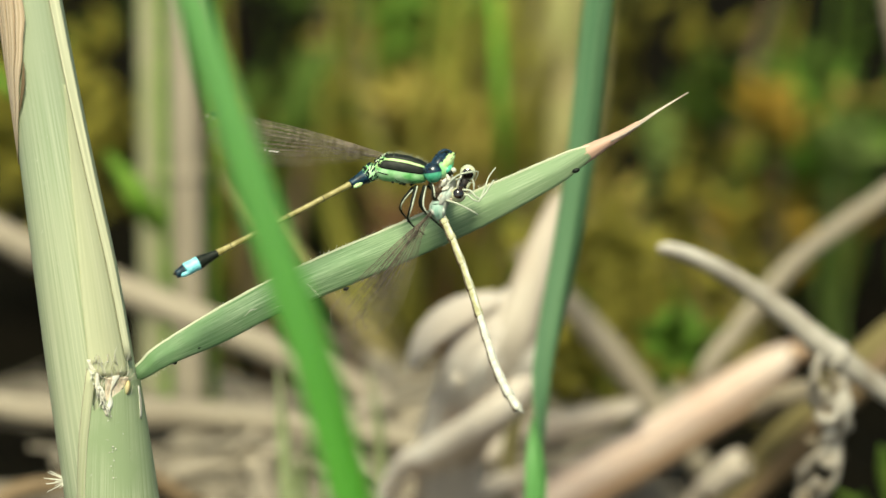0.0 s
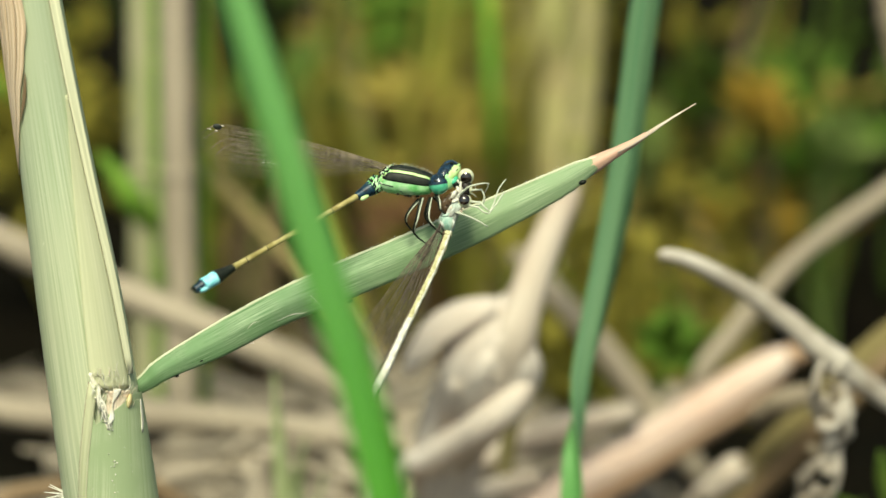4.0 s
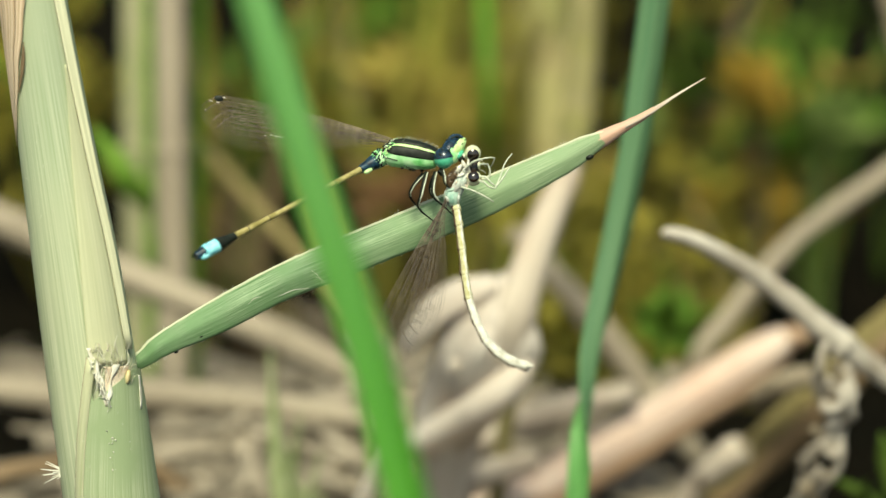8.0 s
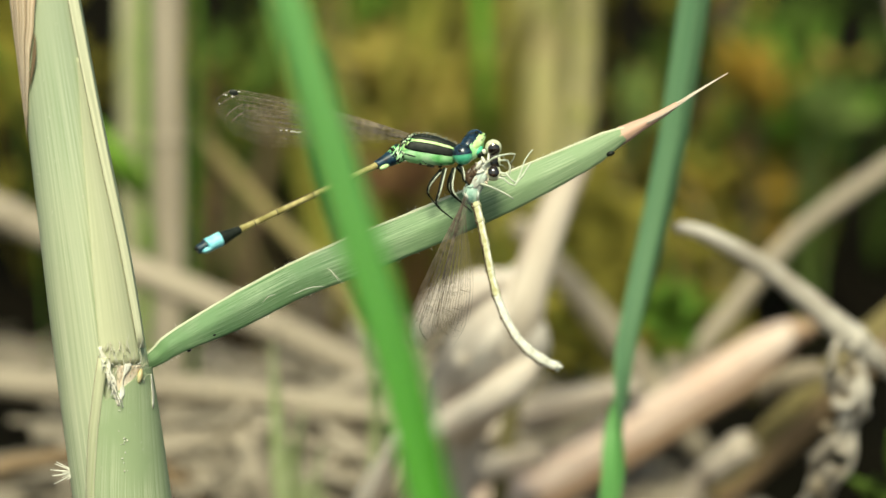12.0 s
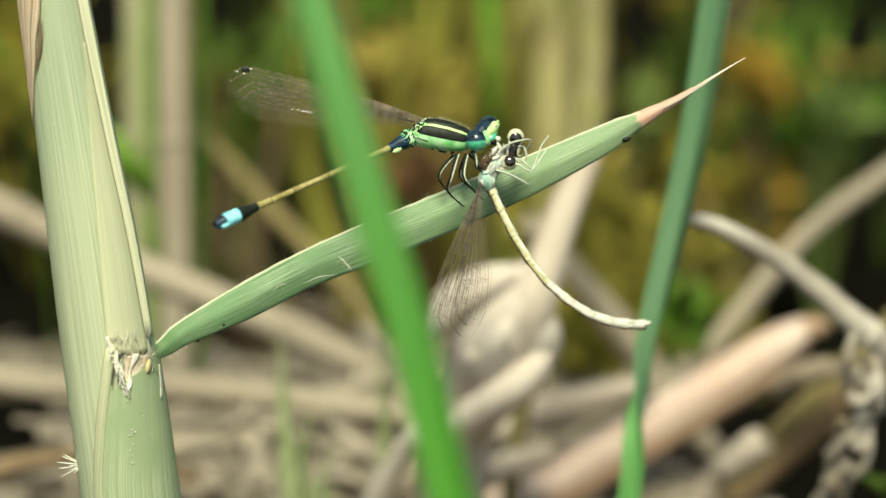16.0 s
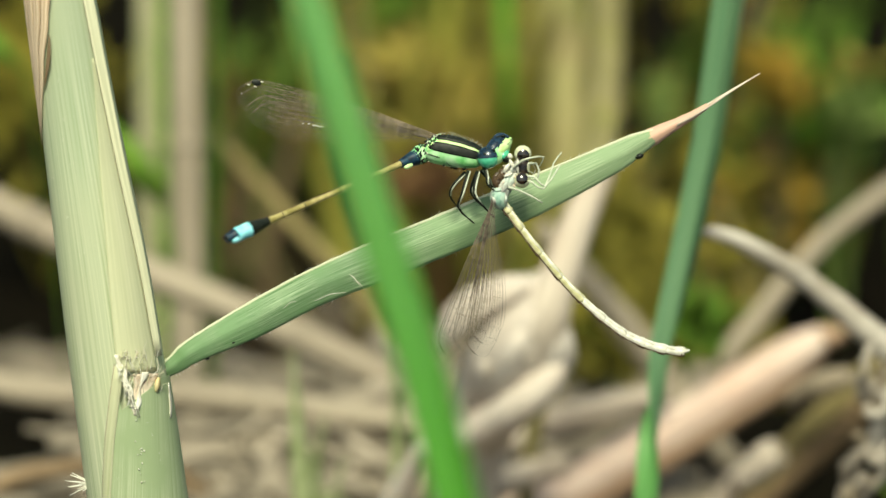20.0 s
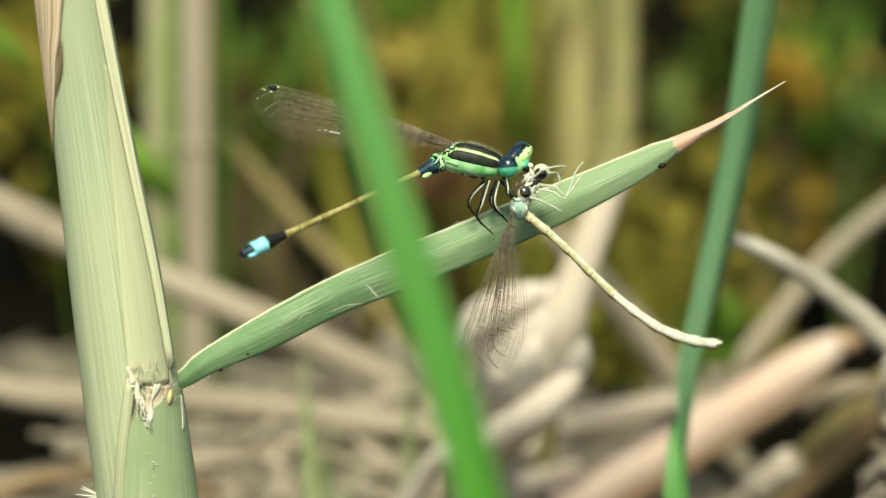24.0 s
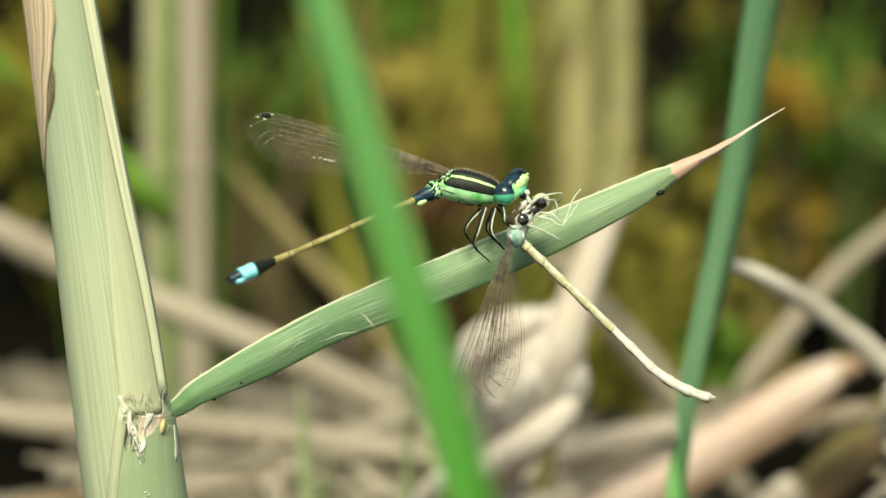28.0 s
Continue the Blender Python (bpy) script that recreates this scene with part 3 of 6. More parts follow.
    add("leaf_rim", tube(rim, n=6, rough=0.3), LEAF_EDGE, leaf)
    add("leaf_tip", ribbon(glide([rig_point(14.9, 11.0, 4.05, 1.02), rig_point(16.4, 11.85, 4.0, 0.92), rig_point(17.5, 12.45, 3.95, 0.78), rig_point(18.9, 13.2, 4.0, 0.58), rig_point(20.6, 14.1, 4.05, 0.42), rig_point(22.2, 15.1, 4.15, 0.28)], 5), (0.1, -1, 0.12), fold=0.5, thick=0.00026, n=7, ripple=0.1), TIP_PINK, leaf, "pinkish dying leaf tip")
    add("leaf_awn", tube(glide([rig_point(19.0, 13.3, 4.1, 0.40), rig_point(21.6, 14.7, 4.2, 0.30), rig_point(24.4, 16.5, 4.5, 0.17), rig_point(27.4, 18.3, 4.8, 0.06)], 6), n=8, flat=0.6, rough=0.15), TIP_PALE, leaf, "dry pale thread-like leaf point")
    for i in range(290):                     # fine down along the leaf's edges
        k = rng.uniform(0.3, 9.6)
        j = int(k)
        q = [a + (b - a) * (k - j) for a, b in zip(run[j], run[j + 1])]
        sgn = 1 if rng.random() < 0.7 else -1
        u, v = q[0] - 0.42 * q[3] * sgn, q[1] + 0.9 * q[3] * sgn
        l = rng.choice((0.15, 0.25, 0.2, 0.3, 0.4)) * rng.uniform(0.7, 1.2)
        add("leaf_hair", tube([rig_point(u, v, q[2] + 0.4 * q[3], 0.02), rig_point(u + rng.uniform(-0.2, 0.3), v + sgn * l, q[2] + 0.3 * q[3], 0.012)], n=3), SHRED, leaf)
    for u, v, a, l in ((-16.4, -4.2, 15, 3.2), (-13.0, -1.6, -50, 1.7), (-12.6, -2.2, -40, 1.4), (-19.5, -5.0, 30, 1.5)):
        a = radians(a)
        add("loose_fibre", tube(glide([rig_point(u, v, 1.7, 0.025), rig_point(u + l * 0.5 * math.cos(a), v + l * 0.5 * math.sin(a) + 0.25, 1.45, 0.035), rig_point(u + l * math.cos(a), v + l * math.sin(a), 1.6, 0.015)], 4), n=5), SHRED, leaf)
    for u, v, r in ((15.4, 10.05, 0.26), (-24.5, -8.3, 0.2), (-27.0, -9.9, 0.16), (-8.9, -2.2, 0.2)):
        add("dark_speck", ball(Vector(rig_point(u, v, 3.0)), (r * 1.7 * MM, r * MM, r * MM), Matrix.Rotation(radians(-20), 3, "Y"), 8, 6), CHITIN_BLACK, leaf, "small black speck")


build_reed()


# ---- the hunting damselfly ----
def wing_outline(s, wide):
    """Depth of a stalked wing below its front edge, by share of length; the tip is round."""
    k = max(0.0, (s - 0.1) / 0.9)
    body = 0.14 + 0.86 * math.sin(min(1.0, k * 1.35) * math.pi / 2) ** 1.2
    end = math.sqrt(max(0.0, 1 - (max(0.0, s - 0.8) / 0.2) ** 2.4))
    return wide * (body if s > 0.1 else 0.05 + 0.9 * s) * (0.04 + 0.96 * end)


def wing_at(s, q, length, wide, bow):
    """A point of the wing: s along, q from front edge (0) to hind edge (1); the wing lies along -x, in the xz plane."""
    front = bow * 4 * s * (1 - s) - 0.42 * wide * (max(0.0, s - 0.9) / 0.1) ** 2.2
    return Vector((-length * s * MM, 0.12 * math.sin(q * 9 + s * 14) * q * MM, (front - q * wing_outline(s, wide)) * MM))


def build_wing(parent, m, length, wide, bow, name, label, mark=True, seed=0, net=0.012, vein=None):
    rng = random.Random(seed)
    rings = [[wing_at(1 - (1 - i / 40) ** 1.8, j / 6, length, wide, bow) for j in range(7)] for i in range(41)]
    ob = part(name, loft(rings, closed=False), WING, parent, label)
    ob.matrix_basis = m
    veins = bmesh.new()
    for k, q in enumerate((0.0, 0.06, 0.14, 0.27, 0.42, 0.58, 0.74, 0.9, 1.0)):
        s1 = 1.0 if q < 0.1 or q == 1.0 else 0.92 - 0.06 * rng.random()
        s0 = 0.0 if q in (0.0, 0.06, 0.14, 1.0) else 0.08 + 0.12 * rng.random()
        r = (0.06, 0.045, 0.05, 0.04, 0.034, 0.028, 0.024, 0.02, 0.02)[k]
        tube([(*wing_at(s0 + (s1 - s0) * (1 - (1 - i / 40) ** 1.8), q, length, wide, bow), r * MM * (1 - 0.5 * i / 40)) for i in range(41)], n=4, into=veins)
    for i in range(62):
        s = 0.36 + 0.56 * (i + rng.random() * 0.6) / 62
        q0 = rng.choice((0.0, 0.06, 0.14, 0.27, 0.42, 0.58))
        q1 = q0 + rng.uniform(0.15, 0.35)
        tube([(*wing_at(s, q0, length, wide, bow), net * MM), (*wing_at(s + 0.004, min(1, q1), length, wide, bow), net * MM)], n=3, into=veins)
    part("venation", veins, vein or VEIN, ob)
    if mark:
        c = wing_at(0.925, 0.09, length, wide, bow)
        part("wing_spot", ball(c, (0.5 * MM, 0.08 * MM, 0.3 * MM), None, 10, 6), CHITIN_BLACK, ob, "black wing spot")
        for s, q in ((0.958, 0.12), (0.9, 0.05), (0.925, 0.24)):
            part("wing_spot_edge", ball(wing_at(s, q, length, wide, bow), (0.16 * MM, 0.04 * MM, 0.06 * MM), None, 8, 5), PREY_WHITE, ob, "white mark beside the wing spot")
        for i in range(11):                 # glints of torn edge round the tip and along the hind edge
            s, q = (rng.uniform(0.9, 0.985), rng.choice((0.0, 1.0, 0.5))) if i < 2 else (rng.uniform(0.56, 0.66), rng.uniform(0.95, 1.0))
            part("edge_fleck", ball(wing_at(s, q, length, wide, bow), (rng.uniform(0.05, 0.17) * MM, 0.04 * MM, rng.uniform(0.03, 0.07) * MM), Matrix.Rotation(rng.uniform(-0.6, 0.6), 3, "Y"), 6, 5), PREY_WHITE, ob)
    return ob


HUNTER = Vector((-1.0, 2.0, 5.0)) * MM          # foot of the hunter in the rig's axes
PREY = Vector((2.0, 0.6, 5.4)) * MM
TAIL_AT = Vector((-6.4, -0.2, 9.55)) * MM - HUNTER


def build_hunter():
    root = thing("damselfly", RIG @ Matrix.Translation(HUNTER), "green and black damselfly with cyan tail band on a reed leaf", "damselfly")

    def V(u, v, w):
        return Vector((u, w, v)) * MM - HUNTER
    a0, a1 = V(-5.75, 10.7, 0), V(-0.1, 9.75, -0.25)
    up = Vector((0.166, 0, 0.986))
    prof = ((0, 0.55), (0.05, 1.0), (0.12, 1.32), (0.3, 1.52), (0.55, 1.5), (0.8, 1.28), (0.94, 1.05), (1.0, 0.7))

    def radius(s):
        for (p, a), (q, b) in zip(prof, prof[1:]):
            if p <= s <= q:
                k = (s - p) / (q - p)
                return (a + (b - a) * (3 * k * k - 2 * k ** 3) * 0.5 + (b - a) * k * 0.5) * MM
        return 0.5 * MM

    def skin(s, th, lift=0.0):
        r = radius(s) + lift * MM
        th = radians(th)
        lean = (a1 - a0).normalized() * r * math.cos(th) * 0.42 * (1 - s)
        return a0 + (a1 - a0) * s + lean + up * r * math.cos(th) + Vector((0, -0.84, 0)) * r * math.sin(th)

    def stripe(s0, s1, t0, t1, lift, k=18, n=7):
        rows = []
        for i in range(k + 1):
            s = s0 + (s1 - s0) * i / k
            taper = min(1.0, 7 * i / k + 0.45, 7 * (1 - i / k) + 0.45)
            mid, half = (t0 + t1) / 2, (t1 - t0) / 2 * taper
            outer = [skin(s, mid - half + 2 * half * j / (n - 1), lift) for j in range(n)]
            inner = [skin(s, mid + half - 2 * half * j / (n - 1), -0.05) for j in range(n)]
            rows.append(outer + inner)
        return loft(rows)
    thorax = part("thorax", loft([[skin(i / 24, 360 * j / 28) for j in range(28)] for i in range(25)]), CHITIN_GREEN, root, "glossy green thorax")
    for t0, t1, s0, s1, mt, lb in ((-66, 54, 0.06, 1.0, CHITIN_BLACK, "black back stripe"), (54, 65, 0.13, 0.93, CHITIN_LIME, "pale lime shoulder stripe"), (65, 102, 0.06, 1.0, CHITIN_BLACK, "black shoulder stripe"),
                                   (122, 125, 0.08, 0.34, CHITIN_BLACK, "fine black side line"), (-74, -66, 0.10, 0.97, CHITIN_LIME, "pale lime shoulder stripe"), (-110, -74, 0.07, 0.97, CHITIN_BLACK, "black shoulder stripe")):
        part("stripe", stripe(s0, s1, t0, t1, 0.04 if mt is CHITIN_BLACK else 0.06), mt, thorax, lb)
    rng = random.Random(5)
    for i in range(80):                     # wing roots and plates at the rear of the thorax
        s, th = rng.uniform(-0.02, 0.13), rng.uniform(-30, 125)
        part("wing_root_plate", ball(skin(s, th, 0.05), (rng.uniform(0.06, 0.2) * MM, 0.09 * MM, rng.uniform(0.05, 0.14) * MM), Matrix.Rotation(rng.uniform(0, 3), 3, "Y"), 8, 6), rng.choice((CHITIN_BLACK, PALE_LEG, CHITIN_BLACK, CHITIN_BLACK, CHITIN_LIME)), thorax)
    for i in range(110):                     # downy hair on back and belly
        s, th = rng.uniform(0.08, 0.98), rng.choice((rng.uniform(-50, 40), rng.uniform(-40, 20), rng.uniform(-30, 30), rng.uniform(150, 190)))
        p = skin(s, th)
        d = (p - (a0 + (a1 - a0) * s)).normalized()
        part("hair", tube([(*p, 0.018 * MM), (*(p + d * rng.uniform(0.15, 0.42) * MM + Vector((rng.uniform(0.0, 0.2) * MM, 0, 0))), 0.006 * MM)], n=3), PALE_LEG, thorax)
    for i in range(4):                     # dark seams low on the side
        s, th = rng.uniform(0.12, 0.96), rng.uniform(104, 165)
        part("seam", tube([(*skin(s, th, 0.01), 0.035 * MM), (*skin(min(0.98, s + rng.uniform(0.02, 0.10)), th + rng.uniform(-12, 16), 0.015), 0.02 * MM)], n=4), CHITIN_BLACK, thorax)
    for i in range(5):                     # hips
        s = 0.42 + 0.5 * rng.random()
        part("hip", ball(skin(s, rng.uniform(150, 185), 0.05), (rng.uniform(0.1, 0.22) * MM, 0.14 * MM, rng.uniform(0.12, 0.28) * MM), Matrix.Rotation(rng.uniform(0, 3), 3, "Y"), 8, 6), CHITIN_BLACK, thorax)
    # neck and head, turned towards the prey
    part("neck", tube([(*V(-0.9, 9.55, -0.2), 0.55 * MM), (*V(0.3, 10.2, -0.2), 0.45 * MM)], n=10), CHITIN_BLACK, root)
    axis = Vector((0.50, 0.60, 0.63)).normalized()
    hc = V(1.2, 10.6, -0.7)
    turn = axis.to_track_quat("Z", "Y").to_matrix()
    head = part("head", ball(hc + Vector((0.22, -0.15, -0.12)) * MM, (0.92 * MM, 1.05 * MM, 1.75 * MM), turn), CHITIN_GREEN, root, "green face")
    part("crown", ball(hc + Vector((0.06, -0.10, 0.36)) * MM, (0.86 * MM, 0.9 * MM, 1.72 * MM), turn), EYE_DARK, head, "blue-black top of the head")
    for sgn in (-1, 1):
        c = hc + axis * 1.22 * MM * sgn + Vector((-0.12, 0, -0.02)) * MM
        r = (1.07 if sgn < 0 else 0.98) * MM
        eye = part("eye", ball(c, (r, r, r)), EYE_TEAL, head, "teal-green eye")
        part("eye_cap", ball(c, (r * 1.03,) * 3, Matrix.Rotation(radians(-8), 3, "Y") @ Matrix.Rotation(radians(8), 3, "X"), 24, 14, keep=1.5), EYE_DARK, eye, "blue-black upper eye")
        for i in range(16):
            d = Vector((rng.uniform(-0.9, 0.9), -0.75, rng.uniform(0.05, 1.0))).normalized()
            part("eye_fleck", ball(c + d * r * 1.0, (rng.uniform(0.05, 0.13) * MM,) * 3, None, 6, 5), rng.choice((CHITIN_BLACK, CHITIN_BLUE)), eye)
    part("brow", ball(hc + Vector((0.74, -0.32, 0.42)) * MM, (0.50 * MM, 0.55 * MM, 1.36 * MM), turn), CHITIN_LIME, head, "pale lime brow")
    part("face_plate", ball(hc + Vector((0.8, -0.5, -0.38)) * MM, (0.42 * MM, 0.4 * MM, 0.62 * MM), turn), EYE_TEAL, head)
    part("lip", ball(hc + Vector((1.0, -0.5, -0.8)) * MM, (0.4 * MM, 0.4 * MM, 0.36 * MM), turn), CHITIN_BLACK, head)
    part("jaw", ball(hc + Vector((1.35, -0.5, -0.55)) * MM, (0.34 * MM, 0.3 * MM, 0.3 * MM), turn), PREY_WHITE, head)
    for k in range(7):
        part("head_bump", ball(hc + Vector((-0.35 + 0.16 * k, -0.3 + 0.12 * (k % 3), 1.05 + 0.06 * k)) * MM, (0.2 * MM, 0.2 * MM, 0.14 * MM), None, 8, 6), CHITIN_BLACK, head)
    for i in range(34):                     # rough crown, dark with green flecks
        a, b = rng.uniform(-1.3, 1.3), rng.uniform(-0.9, 0.9)
        p = hc + Vector((0.06, -0.10, 0.36)) * MM + turn @ Vector((0.84 * math.sin(b), -0.1, 0)) * MM + axis * a * MM + Vector((-0.1, -0.62, 0.45)) * MM * math.cos(b) * 0.95
        part("crown_fleck", ball(p, (rng.uniform(0.07, 0.2) * MM,) * 3, None, 6, 5), rng.choice((CHITIN_BLACK, EYE_DARK, EYE_DARK, CHITIN_BLUE)), head)
    for k in range(3):
        part("simple_eye", ball(hc + Vector((-0.1 + 0.25 * k, -0.3 + 0.3 * (k % 2), 1.05 - 0.05 * k)) * MM, (0.07 * MM,) * 3, None, 8, 6), PALE_LEG, head)
    for sgn in (-1, 1):
        p = hc + Vector((0.75, -0.3, 0.55)) * MM + axis * 0.45 * sgn * MM
        part("feeler", tube([(*p, 0.09 * MM), (*(p + Vector((0.35, -0.1, 0.2)) * MM), 0.06 * MM), (*(p + Vector((0.8, -0.1, 0.55)) * MM), 0.015 * MM)], n=5), CHITIN_BLACK, head)
    # legs: hip, thigh, shin and foot in one bent run, with bristles
    legs = (((-1.3, 8.4, -1.0), (-1.8, 6.2, -1.9), (-2.1, 4.8, -0.8), (-0.5, 3.4, 1.1)), ((-1.6, 8.3, 0.5), (-2.7, 7.0, 0.4), (-3.0, 6.0, 1.0), (-2.2, 4.9, 2.4)),
            ((-0.4, 8.4, -1.0), (-0.65, 6.4, -1.8), (0.1, 5.3, -1.2), (1.4, 4.1, 0.8)), ((-0.4, 8.4, 0.6), (-0.95, 6.8, 1.2), (-0.6, 5.9, 1.8), (0.3, 5.1, 2.5)),
            ((0.2, 8.9, -1.2), (0.5, 7.9, -1.9), (0.6, 7.2, -1.95), (1.4, 6.6, -1.8)), ((-0.1, 8.6, 0.4), (0.7, 7.8, 0.6), (1.0, 7.2, 0.8), (1.9, 6.6, 0.6)))
    for q in legs:
        pts = glide([(*V(*c), r * MM) for c, r in zip(q, (0.24, 0.19, 0.12, 0.06))], 3)
        leg = part("leg", tube(pts, n=7), CHITIN_BLACK, root, "thin black leg")
        pale = [(p[0] + 0.09 * MM, p[1] - 0.12 * MM, p[2], p[3] * 0.5) for p in pts[:7]]
        part("leg_stripe", tube(pale, n=5), PALE_LEG, leg)
        for i in range(4, len(pts) - 1):
            p = pts[i]
            for sgn in (-1, 1):
                part("leg_bristle", tube([(*p[:3], 0.02 * MM), (p[0] + sgn * 0.42 * MM, p[1] - 0.1 * MM, p[2] - 0.22 * MM, 0.006 * MM)], n=3), CHITIN_BLACK, leg)
    # wings, folded over the back
    for k, (dy, rot, yaw, l) in enumerate(((-0.35, 14.0, 1, 20.6), (0.25, 13.2, -2, 20.4), (-0.15, 11.2, 0.5, 19.4), (0.45, 10.2, -3, 19.0))):
        m = Matrix.Translation(V(-3.8, 11.45 - 0.15 * k, dy)) @ pose(0, 0, 0, 0, rot, yaw)
        build_wing(root, m, l, 3.3, 0.5, "fore_wing" if k < 2 else "hind_wing", "clear narrow wing with brown veins", mark=k == 0, seed=k)
    # abdomen, carried on a hinge behind the thorax
    abdomen = part("abdomen", tube([(1.1 * MM, 0, 0.2 * MM, 0.8 * MM), (0.5 * MM, 0, 0.1 * MM, 0.95 * MM), (0, 0, 0, 0.84 * MM), (-0.5 * MM, 0, 0, 0.74 * MM)], n=14), CHITIN_GREEN, root, "slender ochre abdomen with a cyan band", at=TAIL_AT)
    segs = ((0.15, 2.1, 0.80, 0.42, CHITIN_BLUE), (2.1, 5.4, 0.33, 0.30, CHITIN_YELLOW), (5.4, 9.6, 0.30, 0.29, CHITIN_YELLOW), (9.6, 13.8, 0.29, 0.30, CHITIN_YELLOW), (13.8, 16.4, 0.30, 0.32, CHITIN_YELLOW), (16.4, 18.05, 0.32, 0.36, CHITIN_YELLOW),
            (17.95, 20.2, 0.40, 0.70, CHITIN_BLACK), (20.15, 21.75, 0.72, 0.68, CHITIN_CYAN), (21.7, 22.8, 0.64, 0.42, CHITIN_BLUE))
    for i, (s0, s1, r0, r1, mt) in enumerate(segs):
        pts = [(-s0 * MM, 0, 0, r0 * 0.93 * MM), (-(s0 + 0.12) * MM, 0, 0, r0 * MM), (-(s0 + s1) / 2 * MM, 0, 0, (r0 + r1) / 2 * 0.97 * MM), (-(s1 - 0.12) * MM, 0, 0, r1 * 1.04 * MM), (-s1 * MM, 0, 0, r1 * 0.95 * MM)]
        part("segment", tube(glide(pts, 3), n=16), mt, abdomen)
        if mt is CHITIN_YELLOW:
            part("joint_ring", tube([(-(s1 - 0.07) * MM, 0, 0, r1 * 1.06 * MM), (-(s1 + 0.03) * MM, 0, 0, r1 * 1.09 * MM)], n=14), CHITIN_BROWN, abdomen)
            part("back_line", tube([(-s * MM, 0.02 * MM, 0.20 * MM, 0.15 * MM) for s in (s0 + 0.1, (s0 + s1) / 2, s1 - 0.1)], n=6), CHITIN_BROWN, abdomen)
    for i in range(26):                     # black streaks over the base
        a, x = rng.uniform(-20, 150), rng.uniform(-0.1, 0.95)
        run = []
        for k in range(3):
            b, y = radians(a + 9 * k), x - 0.16 * k
            r = 0.83 + 0.13 * max(0, min(1, y / 0.5))
            run.append((y * MM, -r * math.sin(b) * MM, (r * math.cos(b) + 0.1) * MM, (0.05, 0.09, 0.03)[k] * MM))
        part("streak", tube(run, n=5), rng.choice((CHITIN_BLACK, CHITIN_BLACK, CHITIN_BLUE)), abdomen)
    for a in (20, 75, 120):
        part("dark_mark", ball(Vector((-0.05, -0.86 * math.sin(radians(a)), 0.86 * math.cos(radians(a)))) * MM, (0.1 * MM, 0.14 * MM, 0.22 * MM), None, 8, 6), CHITIN_BLACK, abdomen)
    part("belly_patch", ball(Vector((-1.5, -0.4, -0.42)) * MM, (0.55 * MM, 0.25 * MM, 0.24 * MM)), CHITIN_LIME, abdomen, "pale lime patch under the blue segment")
    part("tail_underside", ball(Vector((-21.9, -0.24, -0.30)) * MM, (0.62 * MM, 0.42 * MM, 0.34 * MM)), CHITIN_CYAN, abdomen)
    for sgn in (-1, 1):
        part("tail_clasper", tube([(-22.7 * MM, sgn * 0.25 * MM, 0.12 * MM, 0.16 * MM), (-23.0 * MM, sgn * 0.3 * MM, 0.12 * MM, 0.1 * MM)], n=6), CHITIN_BLACK, abdomen)
    return root, abdomen


hunter, hunter_abdomen = build_hunter()
cam.data.dof.focus_object = hunter


